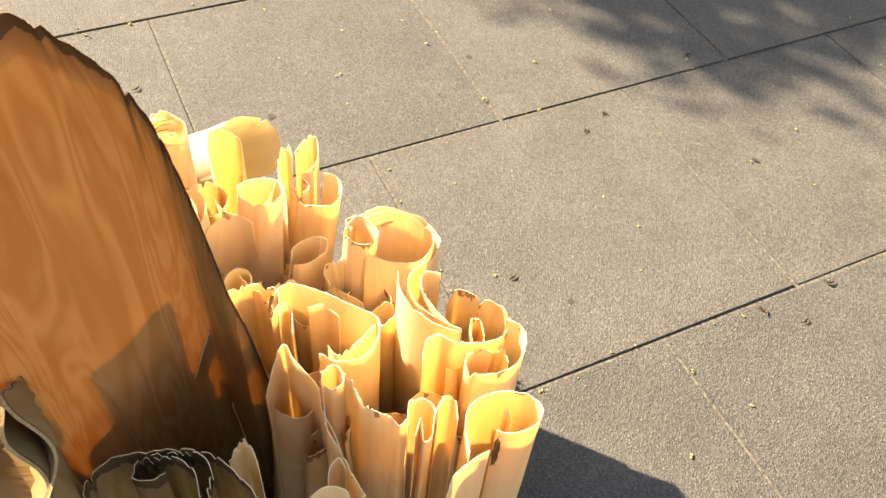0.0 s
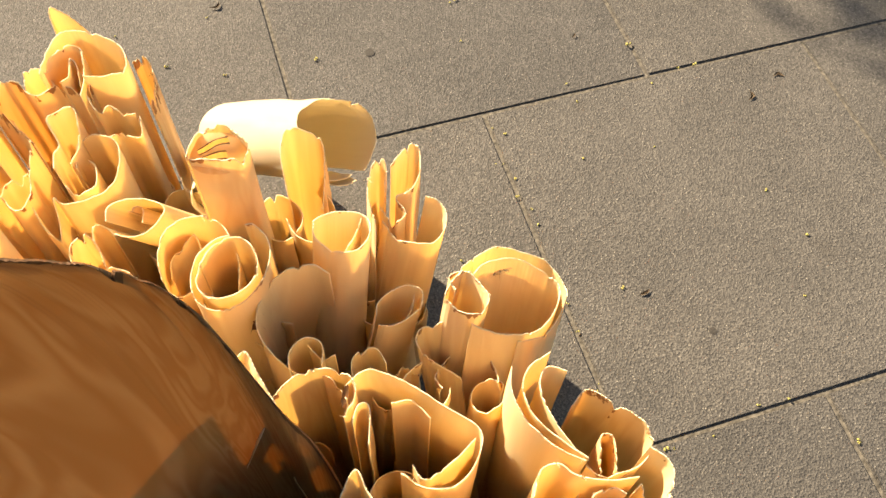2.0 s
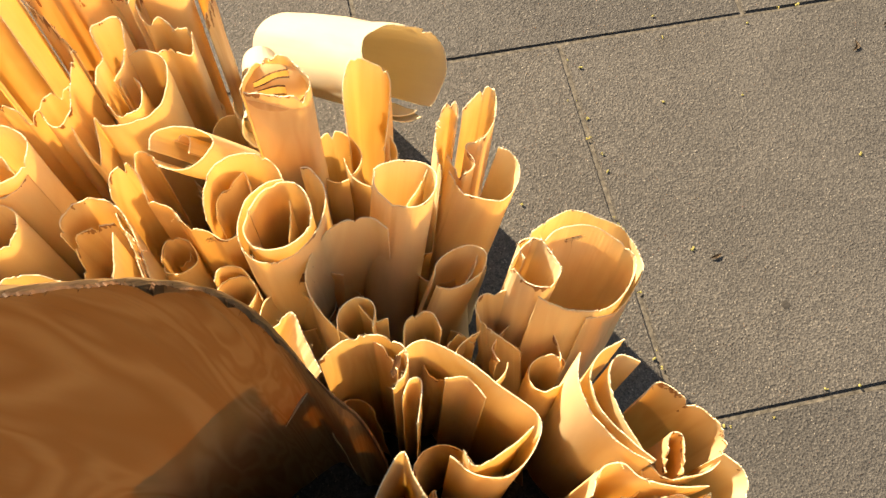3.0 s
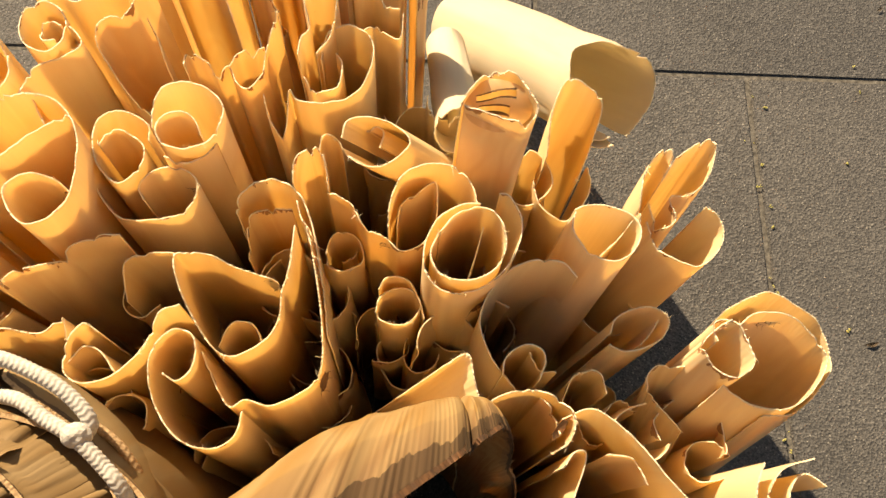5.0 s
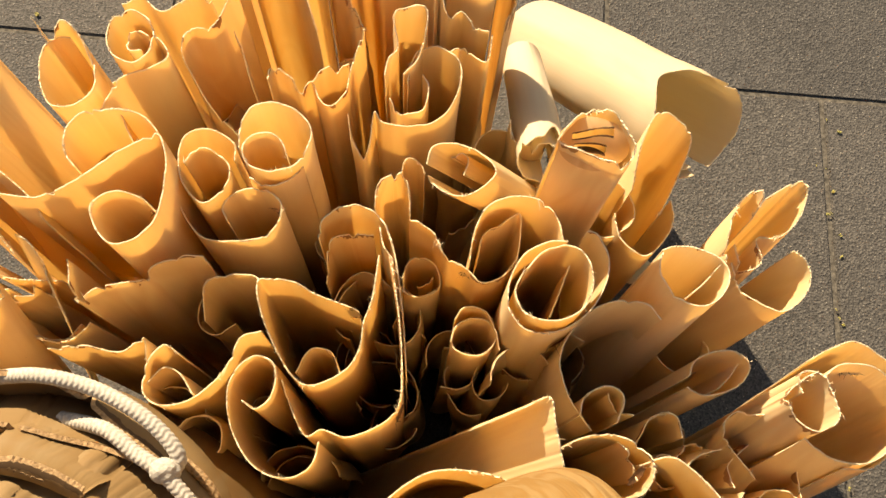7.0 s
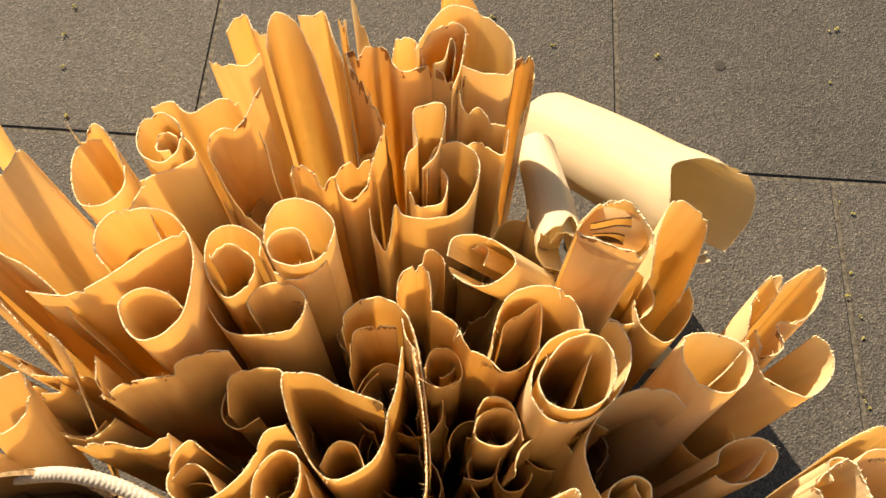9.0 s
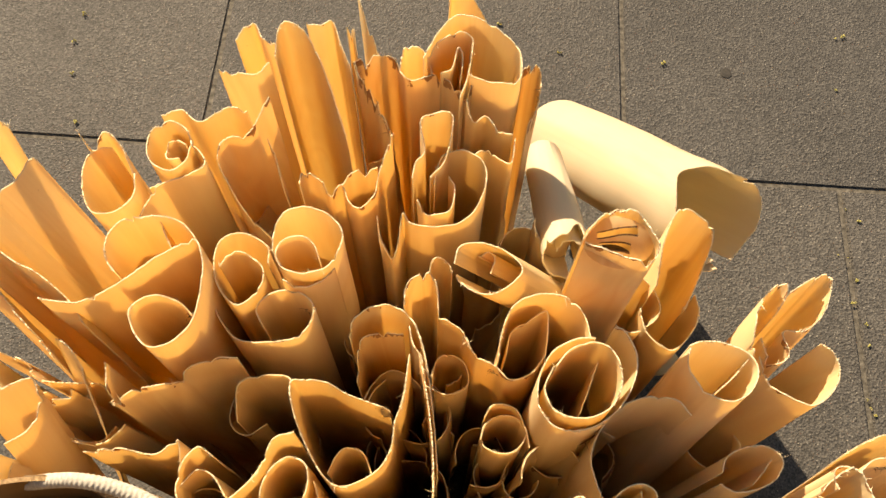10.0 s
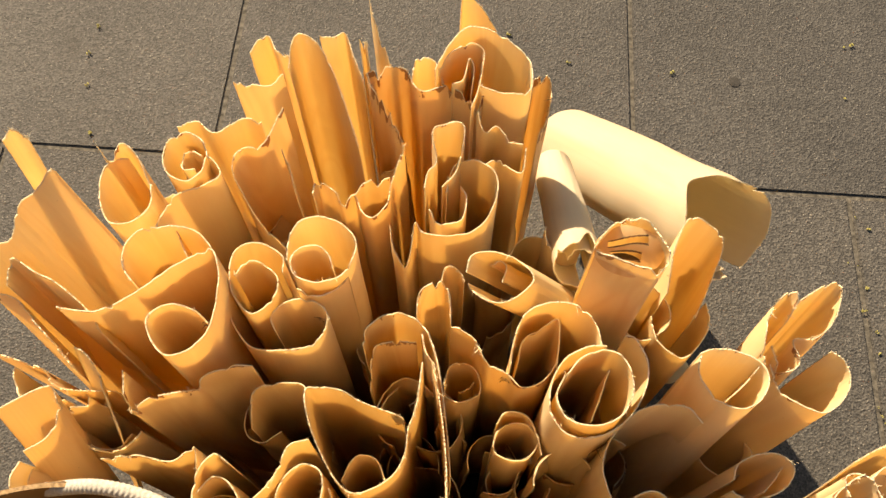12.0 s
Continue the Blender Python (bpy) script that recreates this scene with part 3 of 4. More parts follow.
bent(227, 0, (0, 0), [(-0.743, -0.12, 0.41), (-0.736, -0.109, 0.415), (-0.727, -0.103, 0.413), (-0.718, -0.118, 0.412), (-0.706, -0.122, 0.41)],
     [(-0.756, -0.147, 0.4), (-0.741, -0.149, 0.402), (-0.721, -0.151, 0.403), (-0.71, -0.138, 0.405)])
bent(228, 0, (0, 0), [(-0.704, -0.136, 0.41), (-0.703, -0.114, 0.42), (-0.696, -0.106, 0.424), (-0.68, -0.112, 0.42), (-0.666, -0.13, 0.408), (-0.652, -0.156, 0.39), (-0.637, -0.188, 0.365)])
bent(229, 0, (0, 0), [(-0.678, -0.106, 0.424), (-0.666, -0.104, 0.419), (-0.656, -0.096, 0.415), (-0.646, -0.118, 0.41), (-0.636, -0.136, 0.4)])
bent(230, 1, (0, 0), [(-0.636, -0.13, 0.45), (-0.633, -0.125, 0.455), (-0.629, -0.132, 0.45)],
     [(-0.631, -0.088, 0.46), (-0.625, -0.105, 0.445), (-0.611, -0.126, 0.415)])
bent(231, 2, (0, 0), [(-0.631, -0.139, 0.415), (-0.625, -0.15, 0.405), (-0.614, -0.157, 0.398), (-0.605, -0.173, 0.39), (-0.596, -0.184, 0.375)])
bent(232, 2, (0, 0), [(-0.632, -0.138, 0.412), (-0.615, -0.131, 0.415), (-0.596, -0.13, 0.41), (-0.583, -0.147, 0.405), (-0.553, -0.14, 0.403), (-0.531, -0.156, 0.4), (-0.524, -0.15, 0.405)])
bent(233, 0, (0, 0), [(-0.591, -0.133, 0.4), (-0.588, -0.117, 0.41), (-0.575, -0.113, 0.407), (-0.567, -0.12, 0.403), (-0.561, -0.136, 0.4)])
bent(234, 0, (0, 0), [(-0.569, -0.137, 0.425), (-0.556, -0.107, 0.427), (-0.54, -0.092, 0.43), (-0.515, -0.096, 0.428), (-0.494, -0.11, 0.426), (-0.483, -0.124, 0.424), (-0.481, -0.146, 0.422), (-0.487, -0.154, 0.42), (-0.506, -0.155, 0.42), (-0.521, -0.151, 0.42), (-0.527, -0.148, 0.42)],
     [(-0.566, -0.132, 0.42), (-0.555, -0.115, 0.422), (-0.539, -0.106, 0.424), (-0.527, -0.107, 0.419), (-0.526, -0.12, 0.415), (-0.529, -0.147, 0.41), (-0.534, -0.166, 0.41)],
     [(-0.553, -0.142, 0.41), (-0.543, -0.137, 0.412), (-0.539, -0.117, 0.415), (-0.534, -0.123, 0.41), (-0.535, -0.144, 0.405)])
bent(235, 0, (0, 0), [(-0.55, -0.075, 0.41), (-0.548, -0.063, 0.44), (-0.532, -0.067, 0.43), (-0.515, -0.079, 0.41)])
bent(236, 2, (0, 0), [(-0.478, -0.125, 0.4), (-0.471, -0.119, 0.405), (-0.461, -0.126, 0.395), (-0.462, -0.151, 0.385), (-0.47, -0.169, 0.375)])
bent(237, 0, (0, 0), [(-0.598, -0.279, 0.39), (-0.594, -0.294, 0.375), (-0.584, -0.306, 0.365), (-0.579, -0.297, 0.372), (-0.576, -0.278, 0.395), (-0.569, -0.284, 0.392), (-0.552, -0.287, 0.393), (-0.529, -0.283, 0.394), (-0.515, -0.27, 0.395), (-0.507, -0.25, 0.4), (-0.507, -0.232, 0.401), (-0.515, -0.222, 0.403), (-0.528, -0.217, 0.404), (-0.543, -0.22, 0.401), (-0.549, -0.231, 0.398), (-0.551, -0.246, 0.395)],
     [(-0.57, -0.248, 0.405), (-0.568, -0.234, 0.407), (-0.561, -0.223, 0.41), (-0.566, -0.205, 0.425), (-0.559, -0.196, 0.425), (-0.539, -0.195, 0.425), (-0.543, -0.229, 0.408), (-0.555, -0.243, 0.4)],
     [(-0.565, -0.261, 0.39), (-0.557, -0.271, 0.389), (-0.544, -0.272, 0.388), (-0.535, -0.267, 0.39), (-0.533, -0.248, 0.392), (-0.539, -0.237, 0.392)])
bent(238, 1, (0, 0), [(-0.67, -0.25, 0.385), (-0.669, -0.235, 0.38), (-0.654, -0.24, 0.376), (-0.645, -0.247, 0.372), (-0.635, -0.24, 0.368), (-0.627, -0.255, 0.365), (-0.616, -0.262, 0.369), (-0.604, -0.25, 0.374), (-0.602, -0.234, 0.378), (-0.592, -0.203, 0.4)],
     [(-0.635, -0.241, 0.37), (-0.624, -0.228, 0.375), (-0.604, -0.224, 0.375)])
bent(239, 0, (0, 0), [(-0.528, -0.168, 0.41), (-0.522, -0.182, 0.4), (-0.509, -0.177, 0.398), (-0.496, -0.189, 0.395), (-0.485, -0.192, 0.395)],
     [(-0.519, -0.21, 0.385), (-0.507, -0.201, 0.383), (-0.494, -0.21, 0.38), (-0.484, -0.214, 0.385), (-0.482, -0.192, 0.39)])
bent(240, 0, (0, 0), [(-0.676, -0.344, 0.425), (-0.678, -0.331, 0.428), (-0.694, -0.323, 0.432), (-0.71, -0.325, 0.431), (-0.718, -0.336, 0.429), (-0.716, -0.357, 0.428), (-0.709, -0.37, 0.426), (-0.697, -0.38, 0.424), (-0.687, -0.375, 0.424), (-0.679, -0.362, 0.425), (-0.679, -0.35, 0.425), (-0.685, -0.343, 0.426), (-0.697, -0.337, 0.428), (-0.707, -0.339, 0.428), (-0.713, -0.35, 0.428)])
double_curl = bent(241, 0, (0, 0), [(-0.723, -0.349, 0.415), (-0.717, -0.375, 0.412), (-0.707, -0.392, 0.41), (-0.693, -0.403, 0.408), (-0.67, -0.404, 0.41), (-0.648, -0.399, 0.412), (-0.638, -0.387, 0.415), (-0.637, -0.374, 0.418), (-0.646, -0.366, 0.42), (-0.66, -0.364, 0.422), (-0.675, -0.369, 0.418), (-0.682, -0.379, 0.414), (-0.678, -0.388, 0.41)])
bent(242, 0, (0, 0), [(-0.672, -0.337, 0.435), (-0.672, -0.319, 0.44), (-0.664, -0.307, 0.445), (-0.651, -0.301, 0.444), (-0.633, -0.305, 0.443), (-0.62, -0.316, 0.441), (-0.618, -0.328, 0.44), (-0.624, -0.344, 0.438), (-0.633, -0.351, 0.436), (-0.65, -0.354, 0.434), (-0.664, -0.349, 0.435), (-0.669, -0.337, 0.437), (-0.663, -0.328, 0.439), (-0.649, -0.325, 0.44), (-0.64, -0.33, 0.436), (-0.635, -0.34, 0.432)],
     [(-0.622, -0.346, 0.43), (-0.633, -0.357, 0.426), (-0.646, -0.363, 0.427), (-0.662, -0.358, 0.428)])
bent(243, 1, (0, 0), [(-0.568, -0.357, 0.385), (-0.567, -0.343, 0.395), (-0.559, -0.336, 0.4), (-0.547, -0.333, 0.4), (-0.541, -0.345, 0.392), (-0.539, -0.361, 0.38)])
bent(244, 0, (0, 0), [(-0.55, -0.321, 0.37), (-0.547, -0.31, 0.376), (-0.536, -0.309, 0.373), (-0.53, -0.318, 0.37)])
bent(245, 1, (0, 0), [(-0.608, -0.392, 0.4), (-0.606, -0.379, 0.404), (-0.593, -0.369, 0.408), (-0.576, -0.366, 0.407), (-0.56, -0.375, 0.405), (-0.55, -0.394, 0.404), (-0.543, -0.419, 0.4), (-0.536, -0.454, 0.395), (-0.531, -0.488, 0.39)],
     [(-0.602, -0.418, 0.36), (-0.601, -0.392, 0.385), (-0.588, -0.384, 0.388), (-0.566, -0.383, 0.388)],
     [(-0.562, -0.377, 0.402), (-0.557, -0.394, 0.4), (-0.549, -0.406, 0.398), (-0.544, -0.428, 0.396), (-0.537, -0.47, 0.39), (-0.533, -0.503, 0.385)])
deep_cup = bent(246, 0, (0, 0), [(-0.57, -0.45, 0.405), (-0.58, -0.447, 0.408), (-0.602, -0.442, 0.415), (-0.619, -0.436, 0.425), (-0.636, -0.437, 0.43), (-0.644, -0.44, 0.43), (-0.64, -0.459, 0.425), (-0.63, -0.48, 0.415), (-0.616, -0.5, 0.405), (-0.602, -0.508, 0.402), (-0.585, -0.502, 0.404), (-0.572, -0.491, 0.407), (-0.566, -0.476, 0.41), (-0.565, -0.46, 0.415), (-0.56, -0.442, 0.42), (-0.558, -0.41, 0.425)],
     [(-0.615, -0.496, 0.38), (-0.608, -0.481, 0.385), (-0.6, -0.476, 0.383), (-0.589, -0.479, 0.382), (-0.581, -0.494, 0.38)])
outer_cup = bent(247, 1, (0, 0), [(-0.62, -0.507, 0.41), (-0.614, -0.522, 0.4), (-0.601, -0.543, 0.392), (-0.589, -0.538, 0.392), (-0.572, -0.542, 0.392), (-0.556, -0.537, 0.394), (-0.54, -0.526, 0.395), (-0.533, -0.511, 0.4), (-0.536, -0.472, 0.405), (-0.545, -0.427, 0.41), (-0.551, -0.406, 0.412)])
bent(248, 0, (0, 0), [(-0.59, -0.547, 0.395), (-0.593, -0.563, 0.394), (-0.605, -0.573, 0.392), (-0.621, -0.574, 0.395), (-0.638, -0.565, 0.397), (-0.653, -0.544, 0.4), (-0.658, -0.521, 0.41), (-0.654, -0.504, 0.415), (-0.641, -0.492, 0.418), (-0.628, -0.495, 0.416), (-0.624, -0.507, 0.414), (-0.627, -0.521, 0.412), (-0.636, -0.529, 0.413), (-0.646, -0.524, 0.415)])
bent(249, 0, (0, 0), [(-0.497, -0.452, 0.335), (-0.494, -0.44, 0.337), (-0.482, -0.432, 0.338), (-0.468, -0.433, 0.337), (-0.46, -0.443, 0.335), (-0.461, -0.451, 0.334), (-0.469, -0.46, 0.332), (-0.481, -0.462, 0.332), (-0.493, -0.458, 0.332), (-0.496, -0.452, 0.332)],
     [(-0.495, -0.435, 0.345), (-0.488, -0.426, 0.35), (-0.471, -0.427, 0.347), (-0.461, -0.442, 0.345), (-0.456, -0.456, 0.335)])
bent(250, 0, (0, 0), [(-0.542, -0.402, 0.335), (-0.538, -0.387, 0.338), (-0.528, -0.383, 0.34), (-0.516, -0.387, 0.337), (-0.51, -0.399, 0.333), (-0.512, -0.408, 0.33), (-0.526, -0.415, 0.33), (-0.539, -0.412, 0.33), (-0.541, -0.405, 0.33)],
     [(-0.516, -0.396, 0.33), (-0.522, -0.402, 0.325), (-0.529, -0.404, 0.325)])
bent(251, 0, (0, 0), [(-0.379, -0.517, 0.34), (-0.399, -0.499, 0.362), (-0.412, -0.473, 0.378), (-0.408, -0.452, 0.386), (-0.392, -0.432, 0.392), (-0.373, -0.423, 0.395), (-0.348, -0.422, 0.392), (-0.334, -0.432, 0.385)])
bent(252, 0, (0, 0), [(-0.393, -0.509, 0.365), (-0.39, -0.495, 0.368), (-0.377, -0.486, 0.372), (-0.363, -0.487, 0.368), (-0.358, -0.496, 0.364), (-0.363, -0.512, 0.36)],
     [(-0.371, -0.49, 0.365), (-0.362, -0.501, 0.355), (-0.348, -0.504, 0.355)])
bent(253, 0, (-0.172, -0.053), [(-0.443, -0.513, 0.41), (-0.425, -0.505, 0.418), (-0.419, -0.524, 0.412), (-0.41, -0.553, 0.4)])
slit_curl = bent(254, 1, (0, 0), [(-0.412, -0.538, 0.38), (-0.394, -0.528, 0.385), (-0.37, -0.524, 0.384), (-0.348, -0.532, 0.383), (-0.339, -0.546, 0.382), (-0.344, -0.562, 0.379), (-0.356, -0.57, 0.375)],
     [(-0.365, -0.528, 0.378), (-0.354, -0.54, 0.375), (-0.349, -0.556, 0.37)])
bent(255, 0, (0, 0), [(-0.348, -0.544, 0.375), (-0.324, -0.537, 0.38), (-0.295, -0.556, 0.377), (-0.269, -0.586, 0.375), (-0.242, -0.618, 0.372), (-0.254, -0.644, 0.369), (-0.278, -0.658, 0.366), (-0.303, -0.651, 0.362), (-0.32, -0.632, 0.362)],
     [(-0.309, -0.631, 0.37), (-0.301, -0.645, 0.366), (-0.27, -0.636, 0.368), (-0.248, -0.624, 0.37)],
     [(-0.35, -0.582, 0.385), (-0.341, -0.57, 0.388), (-0.332, -0.573, 0.382), (-0.341, -0.603, 0.375)],
     [(-0.311, -0.569, 0.365), (-0.291, -0.573, 0.366), (-0.28, -0.591, 0.36)])
bent(256, 0, (-0.077, -0.05), [(-0.298, -0.466, 0.338), (-0.293, -0.453, 0.337), (-0.278, -0.444, 0.337), (-0.261, -0.441, 0.336), (-0.249, -0.446, 0.335), (-0.246, -0.455, 0.335), (-0.253, -0.468, 0.334), (-0.27, -0.477, 0.334), (-0.287, -0.48, 0.334), (-0.298, -0.474, 0.334)],
     [(-0.254, -0.451, 0.333), (-0.259, -0.461, 0.323), (-0.269, -0.472, 0.323)])
wide_bowl = bent(257, 0, (-0.054, -0.081), [(-0.195, -0.461, 0.362), (-0.177, -0.449, 0.355), (-0.145, -0.447, 0.345), (-0.119, -0.457, 0.325), (-0.102, -0.475, 0.315), (-0.108, -0.493, 0.315), (-0.127, -0.513, 0.32), (-0.149, -0.524, 0.325), (-0.18, -0.525, 0.34), (-0.199, -0.519, 0.35), (-0.214, -0.512, 0.36)],
     [(-0.203, -0.447, 0.354), (-0.178, -0.433, 0.345), (-0.153, -0.424, 0.335), (-0.125, -0.432, 0.32), (-0.102, -0.443, 0.308), (-0.091, -0.471, 0.3), (-0.098, -0.492, 0.303), (-0.133, -0.524, 0.312), (-0.169, -0.53, 0.325)])
eye_curl = bent(258, 1, (-0.056, -0.064), [(-0.207, -0.461, 0.376), (-0.219, -0.468, 0.375), (-0.232, -0.482, 0.374), (-0.225, -0.497, 0.371), (-0.213, -0.506, 0.369), (-0.202, -0.506, 0.37), (-0.191, -0.496, 0.372), (-0.194, -0.481, 0.373), (-0.202, -0.465, 0.375), (-0.214, -0.461, 0.376), (-0.223, -0.466, 0.376), (-0.22, -0.479, 0.376)])
bent(259, 1, (0, 0), [(-0.338, -0.522, 0.33), (-0.333, -0.506, 0.34), (-0.318, -0.497, 0.337), (-0.306, -0.501, 0.333), (-0.302, -0.516, 0.33)],
     [(-0.301, -0.53, 0.31), (-0.288, -0.518, 0.315), (-0.271, -0.526, 0.31)])
bent(260, 1, (0.016, -0.088), [(-0.226, -0.492, 0.34), (-0.244, -0.493, 0.338), (-0.259, -0.492, 0.335), (-0.267, -0.503, 0.33), (-0.255, -0.52, 0.315), (-0.231, -0.541, 0.3)])
bent(261, 0, (0, 0), [(-0.198, -0.575, 0.388), (-0.205, -0.595, 0.385), (-0.201, -0.622, 0.38), (-0.182, -0.653, 0.372), (-0.161, -0.671, 0.368)],
     [(-0.158, -0.571, 0.386), (-0.182, -0.579, 0.384), (-0.194, -0.597, 0.382), (-0.191, -0.624, 0.377), (-0.17, -0.656, 0.372), (-0.158, -0.671, 0.372)],
     [(-0.148, -0.591, 0.38), (-0.165, -0.582, 0.379), (-0.177, -0.597, 0.378), (-0.175, -0.628, 0.372), (-0.164, -0.661, 0.366)])
bent(262, 2, (0, 0), [(-0.149, -0.616, 0.35), (-0.13, -0.607, 0.358), (-0.11, -0.627, 0.356), (-0.091, -0.65, 0.355), (-0.09, -0.67, 0.352), (-0.107, -0.685, 0.35), (-0.129, -0.687, 0.35), (-0.149, -0.683, 0.35), (-0.157, -0.672, 0.35)],
     [(-0.142, -0.679, 0.345), (-0.134, -0.651, 0.352), (-0.122, -0.655, 0.348), (-0.13, -0.683, 0.345)])
bent(263, 0, (0, 0), [(-0.215, -0.687, 0.365), (-0.202, -0.668, 0.37), (-0.185, -0.668, 0.372), (-0.173, -0.682, 0.371), (-0.147, -0.694, 0.37), (-0.121, -0.699, 0.37)])
front_roll = bent(264, 0, (0, 0), [(-0.219, -0.816, 0.375), (-0.214, -0.796, 0.382), (-0.203, -0.776, 0.386), (-0.181, -0.767, 0.386), (-0.156, -0.771, 0.386), (-0.135, -0.783, 0.386), (-0.127, -0.799, 0.386), (-0.13, -0.811, 0.385), (-0.148, -0.821, 0.385), (-0.173, -0.818, 0.384), (-0.185, -0.809, 0.384)],
     [(-0.162, -0.785, 0.37), (-0.156, -0.785, 0.372), (-0.156, -0.795, 0.36)])
bent(265, 1, (0, 0), [(-0.101, -0.677, 0.372), (-0.089, -0.695, 0.37), (-0.094, -0.714, 0.366), (-0.117, -0.733, 0.362), (-0.145, -0.733, 0.36), (-0.165, -0.726, 0.361), (-0.172, -0.713, 0.363), (-0.164, -0.701, 0.364), (-0.145, -0.7, 0.363), (-0.135, -0.708, 0.362)],
     [(-0.129, -0.709, 0.362), (-0.119, -0.705, 0.365), (-0.121, -0.723, 0.355)])
bent(266, 0, (0, 0), [(-0.267, -0.765, 0.385), (-0.259, -0.746, 0.39), (-0.248, -0.745, 0.392), (-0.236, -0.756, 0.389), (-0.237, -0.773, 0.385)],
     [(-0.265, -0.778, 0.378), (-0.253, -0.765, 0.386), (-0.258, -0.785, 0.374), (-0.248, -0.784, 0.378), (-0.239, -0.769, 0.388), (-0.222, -0.756, 0.394), (-0.211, -0.76, 0.389), (-0.217, -0.781, 0.384)])
bent(267, 1, (0, 0), [(-0.338, -0.697, 0.405), (-0.339, -0.692, 0.407), (-0.33, -0.683, 0.41), (-0.317, -0.683, 0.408), (-0.314, -0.696, 0.407), (-0.319, -0.705, 0.405), (-0.331, -0.707, 0.405), (-0.337, -0.7, 0.405)],
     [(-0.314, -0.694, 0.408), (-0.307, -0.706, 0.405), (-0.307, -0.725, 0.4), (-0.298, -0.74, 0.394), (-0.284, -0.753, 0.39), (-0.277, -0.764, 0.384), (-0.267, -0.761, 0.388)])
bent(268, 0, (0, 0), [(-0.392, -0.662, 0.36), (-0.375, -0.641, 0.382), (-0.358, -0.627, 0.395), (-0.353, -0.646, 0.39), (-0.347, -0.662, 0.386), (-0.339, -0.686, 0.38), (-0.344, -0.706, 0.374), (-0.341, -0.738, 0.37), (-0.342, -0.773, 0.36)])
bent(269, 0, (0, 0), [(-0.392, -0.801, 0.38), (-0.372, -0.797, 0.384), (-0.354, -0.807, 0.38), (-0.354, -0.822, 0.376)],
     [(-0.37, -0.794, 0.375), (-0.359, -0.776, 0.378), (-0.348, -0.771, 0.38), (-0.345, -0.783, 0.376)])
bent(270, 0, (0, 0), [(-0.265, -0.854, 0.365), (-0.249, -0.835, 0.37), (-0.238, -0.83, 0.374), (-0.219, -0.826, 0.377), (-0.201, -0.825, 0.38)])
bent(271, 1, (0, 0), [(-0.343, -0.715, 0.4), (-0.349, -0.741, 0.39), (-0.345, -0.763, 0.385), (-0.34, -0.795, 0.375), (-0.337, -0.814, 0.368)])
# dark veneer here carries the tall sheet's shade in its colour
bent(272, 3, (0, 0), [(-0.587, -0.718, 0.395), (-0.582, -0.707, 0.398), (-0.568, -0.699, 0.4), (-0.548, -0.696, 0.403), (-0.518, -0.704, 0.405), (-0.501, -0.708, 0.403), (-0.476, -0.72, 0.402), (-0.459, -0.735, 0.4), (-0.447, -0.757, 0.395), (-0.436, -0.781, 0.39)],
     [(-0.479, -0.76, 0.395), (-0.47, -0.741, 0.398), (-0.476, -0.723, 0.402), (-0.497, -0.712, 0.402), (-0.519, -0.707, 0.402)],
     [(-0.487, -0.761, 0.393), (-0.485, -0.737, 0.398), (-0.494, -0.722, 0.402), (-0.508, -0.712, 0.401), (-0.525, -0.706, 0.401), (-0.539, -0.712, 0.4), (-0.541, -0.722, 0.399), (-0.528, -0.73, 0.399), (-0.511, -0.729, 0.398)])
bent(273, 1, (0, 0), [(-0.451, -0.737, 0.395), (-0.44, -0.73, 0.402), (-0.432, -0.727, 0.408), (-0.427, -0.739, 0.402), (-0.426, -0.752, 0.394)])
bent(274, 0, (0, 0), [(-0.559, -0.613, 0.46), (-0.545, -0.597, 0.461), (-0.529, -0.58, 0.462), (-0.512, -0.568, 0.463), (-0.496, -0.564, 0.464), (-0.475, -0.564, 0.462), (-0.458, -0.567, 0.46)])


# dark knots and torn holes in single rolls
for k, (which, place, wide, high) in enumerate(((nest, (-0.411, -0.453, 0.36), 0.008, 0.010), (deep_cup, (-0.573, -0.445, 0.395), 0.006, 0.013), (outer_cup, (-0.528, -0.521, 0.37), 0.007, 0.016),
                                               (wide_bowl, (-0.16, -0.45, 0.33), 0.010, 0.003), (eye_curl, (-0.212, -0.462, 0.355), 0.008, 0.003), (double_curl, (-0.639, -0.352, 0.38), 0.003, 0.004),
                                               (slit_curl, (-0.35, -0.55, 0.37), 0.003, 0.012), (front_roll, (-0.185, -0.815, 0.34), 0.004, 0.030), (ragged_sheet, (-0.49, -0.40, 0.36), 0.004, 0.003),
                                               (broad_spiral, (-0.722, -0.398, 0.435), 0.005, 0.003))):
    knot(which, place, wide, high, 700 + k)


